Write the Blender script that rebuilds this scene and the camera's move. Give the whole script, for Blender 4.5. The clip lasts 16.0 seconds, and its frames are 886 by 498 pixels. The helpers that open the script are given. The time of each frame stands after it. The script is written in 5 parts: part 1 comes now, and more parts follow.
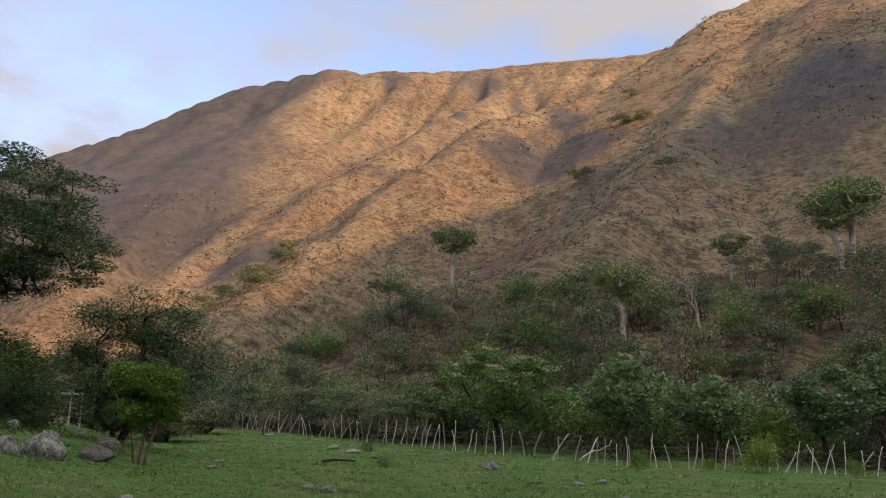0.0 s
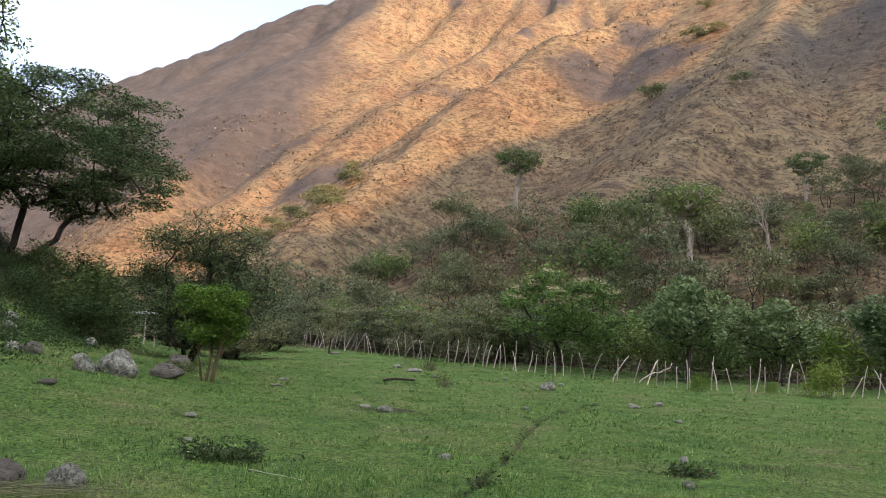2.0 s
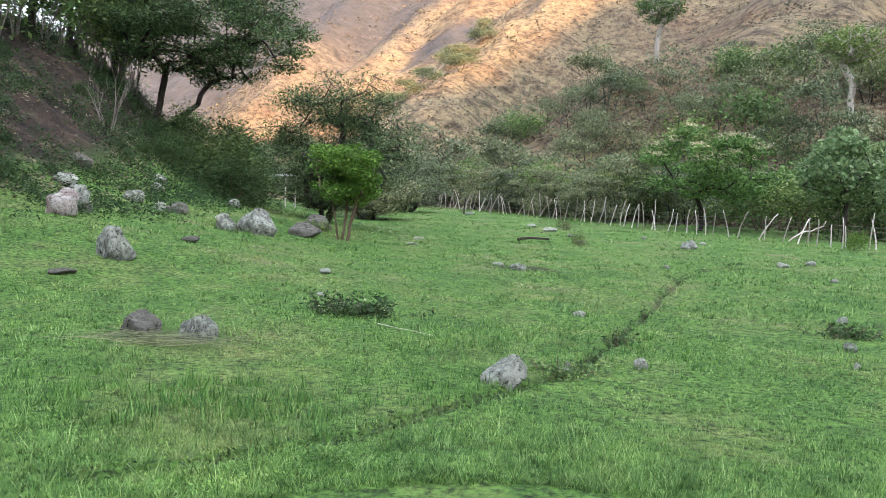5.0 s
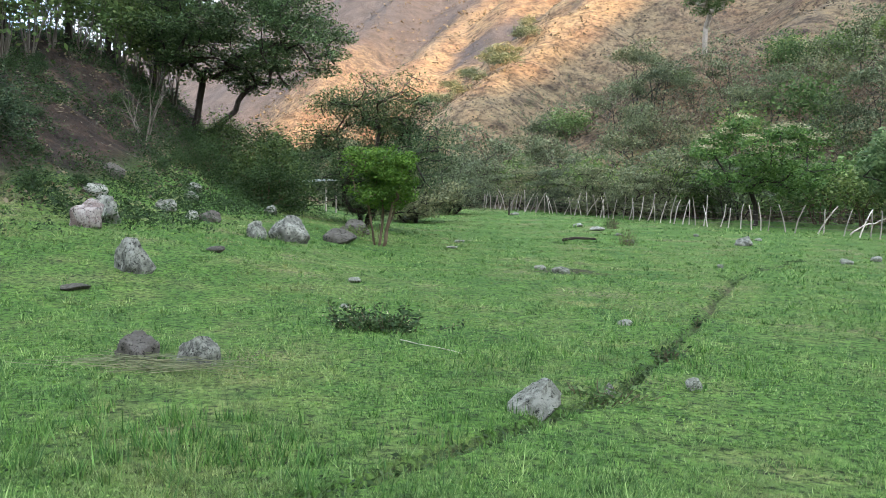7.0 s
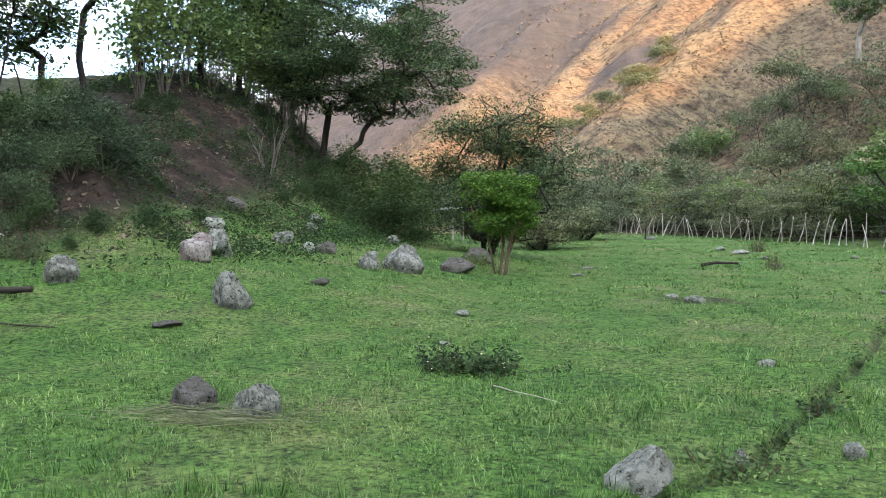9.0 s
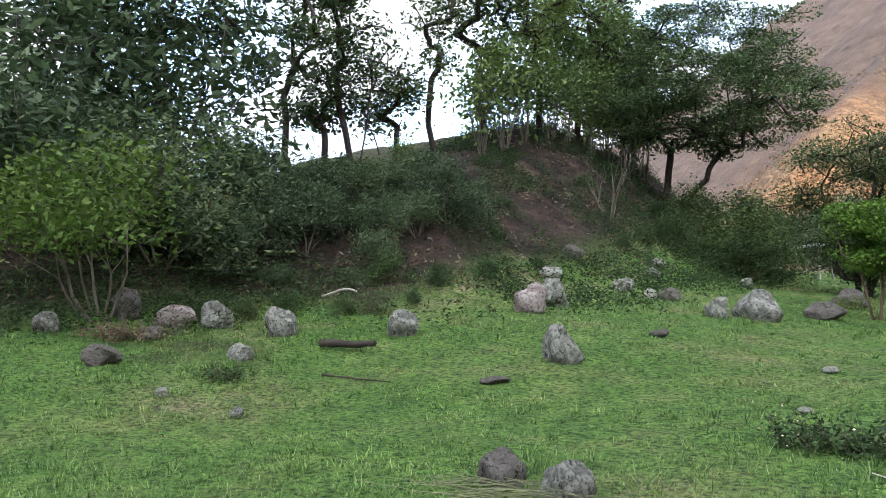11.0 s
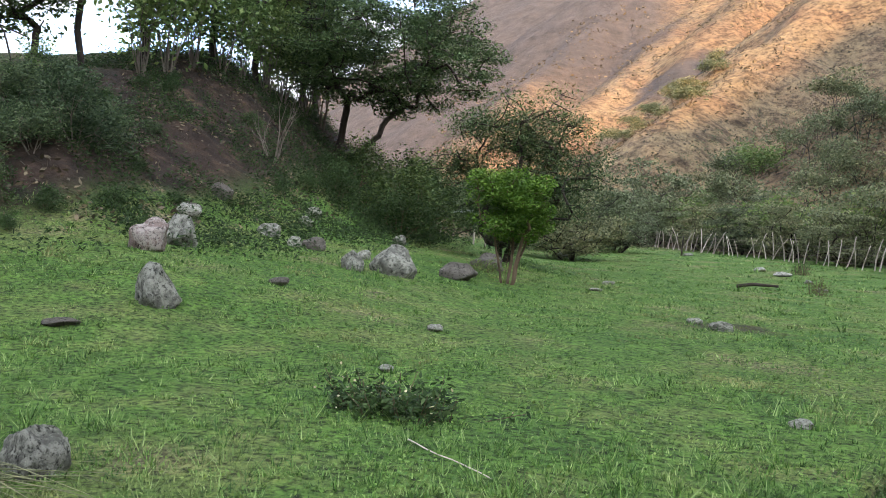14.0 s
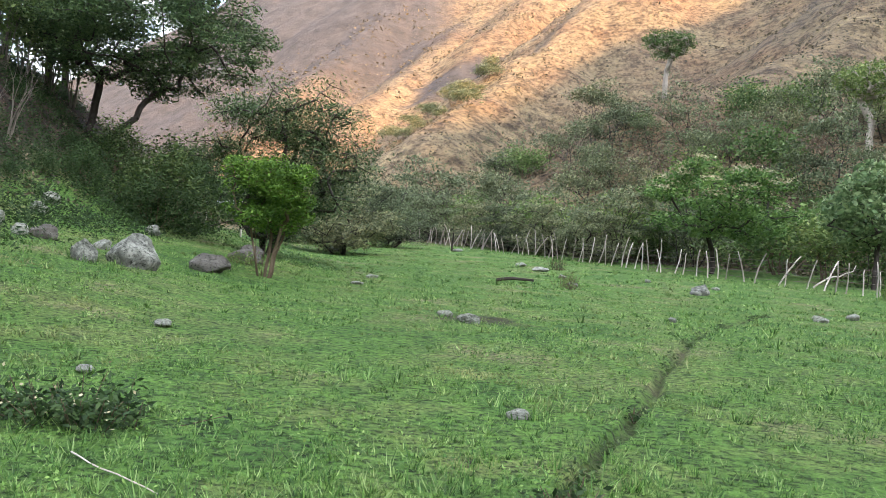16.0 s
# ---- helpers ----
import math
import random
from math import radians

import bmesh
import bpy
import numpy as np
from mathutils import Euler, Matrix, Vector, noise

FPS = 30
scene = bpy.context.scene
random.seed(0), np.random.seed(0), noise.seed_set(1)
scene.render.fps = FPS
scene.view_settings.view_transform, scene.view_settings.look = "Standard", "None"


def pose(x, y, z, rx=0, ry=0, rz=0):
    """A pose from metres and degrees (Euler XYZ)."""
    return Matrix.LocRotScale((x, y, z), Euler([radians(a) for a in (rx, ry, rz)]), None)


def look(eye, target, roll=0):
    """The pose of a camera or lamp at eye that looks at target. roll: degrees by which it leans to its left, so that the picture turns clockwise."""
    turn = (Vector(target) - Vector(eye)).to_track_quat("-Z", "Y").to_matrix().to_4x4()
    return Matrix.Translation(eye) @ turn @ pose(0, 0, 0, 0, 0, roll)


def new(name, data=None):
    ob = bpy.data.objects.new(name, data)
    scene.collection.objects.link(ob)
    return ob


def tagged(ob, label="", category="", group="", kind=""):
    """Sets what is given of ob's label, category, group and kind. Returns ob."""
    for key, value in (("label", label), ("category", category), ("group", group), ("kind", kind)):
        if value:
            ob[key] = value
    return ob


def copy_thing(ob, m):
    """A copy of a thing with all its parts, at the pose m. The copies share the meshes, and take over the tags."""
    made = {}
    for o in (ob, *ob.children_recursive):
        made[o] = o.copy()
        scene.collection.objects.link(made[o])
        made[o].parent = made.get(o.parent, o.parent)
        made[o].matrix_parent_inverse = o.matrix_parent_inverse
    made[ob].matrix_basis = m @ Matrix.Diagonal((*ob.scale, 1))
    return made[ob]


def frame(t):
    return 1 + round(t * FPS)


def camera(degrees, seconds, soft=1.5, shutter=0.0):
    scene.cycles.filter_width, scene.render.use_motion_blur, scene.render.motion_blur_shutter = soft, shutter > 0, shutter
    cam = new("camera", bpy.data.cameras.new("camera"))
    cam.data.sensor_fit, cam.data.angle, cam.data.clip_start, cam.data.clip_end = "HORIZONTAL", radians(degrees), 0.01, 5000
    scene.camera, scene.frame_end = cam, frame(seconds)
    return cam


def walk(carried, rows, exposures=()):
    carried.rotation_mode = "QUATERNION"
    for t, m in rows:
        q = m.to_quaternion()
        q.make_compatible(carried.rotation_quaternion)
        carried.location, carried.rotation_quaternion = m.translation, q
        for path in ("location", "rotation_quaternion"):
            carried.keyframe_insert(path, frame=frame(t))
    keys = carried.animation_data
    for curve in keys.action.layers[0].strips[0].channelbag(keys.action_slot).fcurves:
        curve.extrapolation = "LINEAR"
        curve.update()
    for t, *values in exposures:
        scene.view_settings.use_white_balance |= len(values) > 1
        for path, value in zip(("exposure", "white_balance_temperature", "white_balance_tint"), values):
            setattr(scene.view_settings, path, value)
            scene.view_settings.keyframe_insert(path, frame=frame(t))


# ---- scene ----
cam = camera(55.70, 16.0, soft=0.85)
EXPOSURES = [(0, 2.58, 6900, 15), (1.5, 2.98, 6900, 15), (2.5, 3.5, 6750, 13), (3.5, 3.82, 6400, 9), (4.5, 4.14, 6250, 8), (7, 3.97, 6150, 6), (9, 3.85, 6200, 8), (10, 3.8, 6300, 11),
             (12.5, 3.8, 6500, 12), (13.5, 3.66, 6500, 11), (14.5, 3.72, 6400, 10), (15.5, 3.74, 6350, 9), (16, 4.04, 6350, 9)]
PATH = [
    (0.0, pose(-0.116, -0.325, 1.424, 102.85, -2.85, -0.47)),
    (0.5, pose(0.008, -0.253, 1.471, 101.43, -3.08, 0.59)),
    (1.0, pose(0.106, -0.221, 1.510, 99.82, -3.28, 1.70)),
    (1.5, pose(0.163, -0.276, 1.538, 98.72, -3.31, 2.52)),
    (2.0, pose(0.172, -0.371, 1.557, 97.16, -3.56, 3.99)),
    (2.5, pose(0.183, -0.296, 1.588, 94.40, -3.81, 6.36)),
    (3.0, pose(0.169, -0.158, 1.576, 92.51, -3.54, 7.90)),
    (3.5, pose(0.147, -0.019, 1.542, 90.58, -3.17, 9.97)),
    (4.0, pose(0.144, 0.077, 1.503, 89.24, -2.96, 11.34)),
    (4.5, pose(0.155, 0.129, 1.467, 87.80, -3.28, 12.41)),
    (4.7, pose(0.157, 0.173, 1.459, 87.30, -3.20, 12.82)),
    (6.8, pose(0.162, 1.076, 1.491, 87.15, -1.85, 15.47)),
    (7.0, pose(0.175, 1.167, 1.492, 87.16, -1.67, 16.49)),
    (7.5, pose(0.211, 1.369, 1.485, 87.46, -2.03, 15.92)),
    (8.0, pose(0.210, 1.643, 1.493, 88.05, -5.79, 14.75)),
    (8.5, pose(0.212, 1.926, 1.492, 87.71, -3.54, 16.62)),
    (9.0, pose(0.202, 2.359, 1.483, 88.88, -0.32, 25.84)),
    (9.5, pose(0.164, 2.584, 1.492, 88.68, 1.82, 34.95)),
    (10.0, pose(-0.011, 2.724, 1.549, 91.41, 2.14, 44.81)),
    (10.2, pose(-0.039, 2.823, 1.557, 92.89, 3.13, 48.34)),
    (12.3, pose(-0.112, 4.027, 1.434, 91.28, -0.71, 47.94)),
    (12.5, pose(-0.122, 4.179, 1.420, 90.86, -1.40, 45.11)),
    (13.0, pose(-0.162, 4.432, 1.396, 90.56, -1.91, 38.22)),
    (13.5, pose(-0.106, 4.451, 1.404, 90.11, -3.32, 32.39)),
    (14.0, pose(0.033, 4.674, 1.425, 89.14, -3.39, 28.56)),
    (14.5, pose(0.226, 4.824, 1.444, 88.73, -4.23, 24.38)),
    (15.0, pose(0.323, 4.999, 1.432, 90.31, -3.91, 20.24)),
    (15.5, pose(0.316, 5.186, 1.407, 90.17, -3.42, 16.50)),
    (16.0, pose(0.327, 5.309, 1.387, 89.80, -4.20, 13.72))
]
walk(cam, PATH, EXPOSURES)

# ---- world, sun ----
SUN_EL, SUN_DIR = 19.0, Vector((0.76, -0.65, 0)).normalized()
sun_vec = Vector((SUN_DIR.x * math.cos(radians(SUN_EL)), SUN_DIR.y * math.cos(radians(SUN_EL)), math.sin(radians(SUN_EL))))
world = bpy.data.worlds.new("world")
scene.world = world
world.use_nodes = True
wn, wl = world.node_tree.nodes, world.node_tree.links
wn.clear()
w_out, w_bg = wn.new("ShaderNodeOutputWorld"), wn.new("ShaderNodeBackground")
sky = wn.new("ShaderNodeTexSky")
sky.sky_type, sky.sun_disc, sky.sun_elevation = "NISHITA", False, radians(SUN_EL)
sky.sun_rotation = math.atan2(SUN_DIR.x, SUN_DIR.y)
sky.altitude, sky.air_density, sky.dust_density, sky.ozone_density = 1200, 1.0, 1.6, 1.2
w_co, w_map = wn.new("ShaderNodeTexCoord"), wn.new("ShaderNodeMapping")
w_map.inputs["Scale"].default_value = (1.0, 1.0, 1.7)
w_map.inputs["Location"].default_value = (0.36, 0.0, 0.1)
cloud, ramp = wn.new("ShaderNodeTexNoise"), wn.new("ShaderNodeValToRGB")
cloud.inputs["Scale"].default_value, cloud.inputs["Detail"].default_value = 3.4, 7
cloud.inputs["Roughness"].default_value, cloud.inputs["Distortion"].default_value = 0.52, 0.25
ramp.color_ramp.elements[0].position, ramp.color_ramp.elements[1].position = 0.33, 0.56
w_mix = wn.new("ShaderNodeMix")
w_mix.data_type = "RGBA"
# clouds are brighter towards the sun
w_dot, w_rng, w_tint = wn.new("ShaderNodeVectorMath"), wn.new("ShaderNodeMapRange"), wn.new("ShaderNodeMix")
w_dot.operation, w_tint.data_type, w_tint.blend_type = "DOT_PRODUCT", "RGBA", "MULTIPLY"
w_dot.inputs[1].default_value = SUN_DIR
for key, v in (("From Min", -0.35), ("From Max", 0.8), ("To Min", 0.84), ("To Max", 4.6)):
    w_rng.inputs[key].default_value = v
w_tint.inputs["Factor"].default_value = 1.0
w_tint.inputs["B"].default_value = (0.97, 1.0, 1.08, 1)
wl.new(w_co.outputs["Generated"], w_dot.inputs[0])
wl.new(w_dot.outputs["Value"], w_rng.inputs["Value"])
wl.new(w_rng.outputs["Result"], w_tint.inputs["A"])
wl.new(w_tint.outputs["Result"], w_mix.inputs["B"])
wl.new(w_co.outputs["Generated"], w_map.inputs["Vector"])
wl.new(w_map.outputs["Vector"], cloud.inputs["Vector"])
wl.new(cloud.outputs["Fac"], ramp.inputs["Fac"])
wl.new(ramp.outputs["Color"], w_mix.inputs["Factor"])
w_blue = wn.new("ShaderNodeMix")
w_blue.data_type, w_blue.blend_type = "RGBA", "MULTIPLY"
w_blue.inputs["Factor"].default_value, w_blue.inputs["B"].default_value = 1.0, (0.50, 0.50, 0.56, 1)
wl.new(sky.outputs["Color"], w_blue.inputs["A"])
wl.new(w_blue.outputs["Result"], w_mix.inputs["A"])
wl.new(w_mix.outputs["Result"], w_bg.inputs["Color"])
wl.new(w_bg.outputs["Background"], w_out.inputs["Surface"])
w_bg.inputs["Strength"].default_value = 0.12

sun = new("sun", bpy.data.lights.new("sun", "SUN"))
sun.data.energy, sun.data.angle, sun.data.color = 1.08, radians(0.6), (1.0, 0.57, 0.28)
sun.matrix_world = look(sun_vec * 100, (0, 0, 0))


# ---- materials ----
def mat(name, rough=0.85):
    m = bpy.data.materials.new(name)
    m.use_nodes = True
    b = m.node_tree.nodes["Principled BSDF"]
    b.inputs["Roughness"].default_value = rough
    b.inputs["Specular IOR Level"].default_value = 0.25
    return m, m.node_tree.nodes, m.node_tree.links, b


def noise_node(n, l, scale, detail=4, rough=0.55, vec=None, stretch=None):
    t = n.new("ShaderNodeTexNoise")
    t.inputs["Scale"].default_value, t.inputs["Detail"].default_value, t.inputs["Roughness"].default_value = scale, detail, rough
    src = vec
    if src is None:
        src = n.new("ShaderNodeTexCoord").outputs["Object"]
    if stretch:
        mp = n.new("ShaderNodeMapping")
        mp.inputs["Scale"].default_value = stretch
        l.new(src, mp.inputs["Vector"])
        src = mp.outputs["Vector"]
    l.new(src, t.inputs["Vector"])
    return t.outputs["Fac"]


def ramp_node(n, l, fac, stops):
    r = n.new("ShaderNodeValToRGB")
    el = r.color_ramp.elements
    while len(el) < len(stops):
        el.new(0.5)
    for e, (p, c) in zip(el, stops):
        e.position, e.color = p, (*c, 1) if len(c) == 3 else c
    l.new(fac, r.inputs["Fac"])
    return r.outputs["Color"]


def mix_node(n, l, fac, a, b, mode="MIX"):
    m = n.new("ShaderNodeMix")
    m.data_type, m.blend_type = "RGBA", mode
    for key, v in (("Factor", fac), ("A", a), ("B", b)):
        if isinstance(v, (int, float)):
            m.inputs[key].default_value = v
        elif isinstance(v, tuple):
            m.inputs[key].default_value = (*v, 1)
        else:
            l.new(v, m.inputs[key])
    return m.outputs["Result"]


def bump_node(n, l, height, strength, dist, b):
    k = n.new("ShaderNodeBump")
    k.inputs["Strength"].default_value, k.inputs["Distance"].default_value = strength, dist
    l.new(height, k.inputs["Height"])
    l.new(k.outputs["Normal"], b.inputs["Normal"])


def attr_node(n, name):
    a = n.new("ShaderNodeAttribute")
    a.attribute_name = name
    return a.outputs["Fac"]


def terrain_material():
    m, n, l, b = mat("meadow_soil_and_dry_slopes", 0.95)
    # meadow: grass carpet between the blades
    g1 = ramp_node(n, l, noise_node(n, l, 0.45, 6, 0.65), [(0.3, (0.082, 0.185, 0.034)), (0.48, (0.135, 0.26, 0.05)), (0.59, (0.20, 0.265, 0.08)), (0.68, (0.27, 0.245, 0.135))])
    g2 = ramp_node(n, l, noise_node(n, l, 15.0, 5, 0.7), [(0.36, (0.14, 0.15, 0.13)), (0.58, (1.05, 1.05, 1.0))])
    g3 = ramp_node(n, l, noise_node(n, l, 2.6, 5, 0.7), [(0.33, (0.62, 0.68, 0.62)), (0.66, (1.15, 1.1, 1.05))])
    green = mix_node(n, l, 1.0, mix_node(n, l, 1.0, g1, g2, "MULTIPLY"), g3, "MULTIPLY")
    # dry slopes: straw grass with brown earth and dark scrub flecks
    s1 = ramp_node(n, l, noise_node(n, l, 0.018, 6, 0.6), [(0.3, (0.16, 0.118, 0.076)), (0.5, (0.22, 0.168, 0.10)), (0.72, (0.30, 0.238, 0.14))])
    s2 = ramp_node(n, l, noise_node(n, l, 0.22, 6, 0.75), [(0.36, (0.34, 0.33, 0.34)), (0.50, (0.92, 0.9, 0.88)), (0.72, (1.35, 1.32, 1.2))])
    s3 = ramp_node(n, l, noise_node(n, l, 0.75, 5, 0.75), [(0.38, (0.42, 0.40, 0.42)), (0.50, (1.0, 1.0, 1.0)), (0.70, (1.4, 1.36, 1.25))])
    s4 = ramp_node(n, l, noise_node(n, l, 0.05, 5, 0.65), [(0.35, (0.98, 0.86, 0.84)), (0.55, (1.0, 1.0, 1.0)), (0.72, (1.12, 1.1, 1.0))])
    straw = mix_node(n, l, 1.0, mix_node(n, l, 1.0, mix_node(n, l, 1.0, s1, s2, "MULTIPLY"), s3, "MULTIPLY"), s4, "MULTIPLY")
    # dark grey for bare rock and for the shade painted on far left slopes
    rock_shade = ramp_node(n, l, noise_node(n, l, 0.12, 6, 0.75), [(0.3, (0.036, 0.035, 0.036)), (0.7, (0.105, 0.095, 0.088))])
    straw = mix_node(n, l, attr_node(n, "crag_and_shade"), straw, rock_shade)
    # bank: reddish-brown soil with leaf litter
    soil = ramp_node(n, l, noise_node(n, l, 1.6, 6, 0.7), [(0.36, (0.016, 0.012, 0.009)), (0.53, (0.046, 0.030, 0.021)), (0.74, (0.12, 0.074, 0.05))])
    c = mix_node(n, l, attr_node(n, "soil"), green, soil)
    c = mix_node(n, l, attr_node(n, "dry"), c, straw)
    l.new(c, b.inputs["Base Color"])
    rough = mix_node(n, l, attr_node(n, "dry"), ramp_node(n, l, noise_node(n, l, 2.5, 8, 0.75), [(0, (0, 0, 0)), (1, (0.16, 0.16, 0.16))]), noise_node(n, l, 0.3, 10, 0.78))
    bump_node(n, l, rough, 0.85, 2.6, b)
    return m


# ---- the ground: one sheet from the meadow to the mountains ----
EYE0 = (0.0, 3.0)


def polar(az, el, d):
    a = radians(az)
    return (EYE0[0] - d * math.sin(a), EYE0[1] + d * math.cos(a), 1.4 + d * math.tan(radians(el)))


# crest lines: (azimuth, elevation, distance) seen from the middle of the meadow, then the fall of the slope
CRESTS = {
    "far": ([polar(*p) for p in ((60, 2, 1100), (42, 6, 950), (33, 12, 860), (28.2, 15.3, 815), (22.6, 18.2, 760), (15.6, 22.3, 700), (9.1, 24.35, 655), (3.7, 24.7, 670), (-3.7, 25.3, 680), (-8, 25.8, 680), (-14, 26, 680), (-24, 28, 700))], 1.0, 30, 15),
    "far_spur": ([polar(*p) for p in ((9.1, 24.1, 652), (11.7, 21.9, 590), (15, 19.1, 520), (18.3, 15.3, 440), (20.9, 12.8, 385), (23.1, 10.7, 340), (25.5, 7, 290))], 0.78, 20, 9),
    "far_rib": ([polar(*p) for p in ((3.7, 23, 640), (6.8, 20.8, 560), (9.8, 18.1, 490), (13, 15.2, 420), (16.1, 11.9, 350), (18.8, 9.7, 300), (20.8, 6.5, 260))], 0.78, 19, 8),
    "mid_rib": ([polar(*p) for p in ((-3.7, 23.8, 640), (0.3, 22, 540), (4.3, 19.7, 460), (8.1, 17.1, 400), (11.1, 14.8, 350), (14, 11.0, 300))], 0.78, 19, 8),
    "left_rib": ([polar(*p) for p in ((13.4, 22.6, 682), (16.3, 20.8, 640), (19.75, 18.1, 590), (22.7, 15.5, 540), (24.5, 13.8, 510), (27.5, 9.5, 450), (29.5, 6, 400))], 0.8, 19, 9),
    "outer_rib": ([polar(*p) for p in ((18.9, 20.2, 722), (21.6, 18.5, 690), (24.1, 16, 640), (25.9, 14.3, 605), (28.5, 10.5, 550), (31, 7, 500), (34, 4.5, 450))], 0.8, 19, 9),
    "last_rib": ([polar(*p) for p in ((25, 16.8, 780), (27.5, 14.2, 730), (30, 11, 680), (33, 7.5, 610), (36, 5, 550))], 0.8, 19, 8),
    "spur": ([polar(*p) for p in ((-32, 31, 520), (-19.3, 28.3, 450), (-15.4, 26.3, 425), (-10.2, 23.7, 390), (-3, 21.9, 335), (2.2, 18.6, 285), (7.9, 13.7, 235), (11.5, 10.4, 200), (14.6, 7.7, 168), (17.5, 3.0, 145))], 0.85, 20, 4.5),
    "near": ([polar(*p) for p in ((-60, 18, 450), (-40, 26, 440), (-28, 29.5, 420), (-19.8, 26, 360), (-15.7, 20.2, 240), (-10.2, 14.6, 175), (-5.2, 11.6, 138), (-0.8, 10.6, 118), (3.5, 6.8, 112), (9, 2.0, 108))], 0.85, 20, 3.5),
    "foothill": ([polar(*p) for p in ((-70, 14, 140), (-45, 14, 150), (-29, 12.5, 145), (-20, 11.5, 135), (-13, 10, 128), (-6, 7.5, 118), (0, 4, 105))], 0.42, 18, 1.4),
    # unseen ridge, added to throw shade over the meadow and lower slopes
    "behind": ([(-300, -480, 130), (60, -400, 170), (380, -300, 225), (430, -234, 239), (430, -197, 246), (430, -169, 255), (430, -138, 263), (430, -80, 266), (430, -49, 268), (430, -20, 275), (430, 0, 283), (430, 35, 286), (430, 61, 301), (440, 120, 305), (440, 240, 230)], 1.4, 50, 6),
    "west": ([(-330, -300, 60), (-300, 0, 45), (-330, 250, 40)], 0.5, 50, 6),
}
TOE = [(-16, -40), (-15, 2), (-14.2, 11), (-10.4, 14.2), (-11.8, 21), (-14.8, 31), (-19.5, 41), (-25, 46), (-60, 55), (-60, -40)]


TRENCH = [(-2.4, 3.9), (-1.5, 5.0), (-1.0, 6.3), (-0.4, 7.6), (0.0, 10.0), (0.25, 12.0), (0.6, 15.0), (1.0, 18.5), (2.0, 23.0), (3.4, 27.0)]


def line_distance(x, y, pts):
    d = np.full(x.shape, 1e9)
    for (ax, ay), (bx, by) in zip(pts, pts[1:]):
        dx, dy = bx - ax, by - ay
        t = np.clip(((x - ax) * dx + (y - ay) * dy) / (dx * dx + dy * dy), 0, 1)
        d = np.minimum(d, np.hypot(x - ax - t * dx, y - ay - t * dy))
    return d


def hash_noise(x, y, seed):
    """Smooth value noise on arrays."""
    xi, yi = np.floor(x).astype(np.int64), np.floor(y).astype(np.int64)
    fx, fy = x - xi, y - yi
    fx, fy = fx * fx * (3 - 2 * fx), fy * fy * (3 - 2 * fy)

    def h(a, b):
        v = np.sin(a * 127.1 + b * 311.7 + seed * 74.7) * 43758.5453
        return v - np.floor(v)
    return (h(xi, yi) * (1 - fx) + h(xi + 1, yi) * fx) * (1 - fy) + (h(xi, yi + 1) * (1 - fx) + h(xi + 1, yi + 1) * fx) * fy


def fractal(x, y, seed, octaves=4):
    out, amp = 0, 0.5
    for k in range(octaves):
        out = out + amp * (hash_noise(x * 2 ** k, y * 2 ** k, seed + k) - 0.5)
        amp *= 0.5
    return out


def tent(x, y, pts, fall, rib, depth, seed, skew=0.0):
    best = np.full(x.shape, -1e9)
    run = 0
    for (ax, ay, az), (bx, by, bz) in zip(pts, pts[1:]):
        dx, dy = bx - ax, by - ay
        length = math.hypot(dx, dy)
        t = np.clip(((x - ax) * dx + (y - ay) * dy) / length ** 2, 0, 1)
        d = np.hypot(x - ax - t * dx, y - ay - t * dy)
        s = (run + t * length + skew * d) / rib + 0.35 * fractal(x / 60, y / 60, seed + 40, 3)
        s = s + 0.8 * hash_noise(s * 0.37, d / 70, seed + 3)
        gully = (1 - np.abs(np.sin(math.pi * s))) * (0.35 + 1.3 * hash_noise(s * 0.8, d / 130, seed + 5)) + 0.35 * (1 - np.abs(np.sin(math.pi * s * 2.3 + 2.0 * hash_noise(s, d / 60, seed + 8))))
        z = az + t * (bz - az) - fall * (np.sqrt(d * d + 36) - 6) - depth * gully * np.clip((d - 4) / 40, 0, 1)
        best = np.maximum(best, z)
        run += length
    return best


def toe_distance(x, y):
    """Distance to the foot of the bank, positive inside it."""
    d = np.full(x.shape, 1e9)
    inside = np.zeros(x.shape, bool)
    for (ax, ay), (bx, by) in zip(TOE, TOE[1:] + TOE[:1]):
        dx, dy = bx - ax, by - ay
        t = np.clip(((x - ax) * dx + (y - ay) * dy) / (dx * dx + dy * dy), 0, 1)
        d = np.minimum(d, np.hypot(x - ax - t * dx, y - ay - t * dy))
        if dy:
            inside ^= ((ay > y) != (by > y)) & (x < ax + (y - ay) * dx / dy)
    return np.where(inside, d, -d)


def smooth(a, b, v):
    t = np.clip((v - a) / (b - a), 0, 1)
    return t * t * (3 - 2 * t)


def mountains(x, y, r):
    m = np.full(x.shape, -1e9)
    for k, (pts, fall, rib, depth) in enumerate(CRESTS.values()):
        v = tent(x, y, pts, fall, rib, depth, 60 + 7 * k, 0.5 if k == 0 else 0.0)
        hi = np.maximum(m, v)
        m = hi + 3.0 * np.log1p(np.exp(-np.abs(m - v) / 3.0)) * (hi > -50)
    m = m + 3.2 * fractal(x / 25, y / 25, 33, 4) + 1.5 * fractal(x / 5, y / 5, 34, 3)
    m = m - 7.0 * np.abs(fractal(x / 34, y / 34, 35, 4)) * smooth(90, 200, r) - 2.6 * np.abs(fractal(x / 11, y / 11, 36, 3))
    keep = smooth(45, 85, r)
    return np.where(m > -40, m * keep - 30 * (1 - keep), -40)


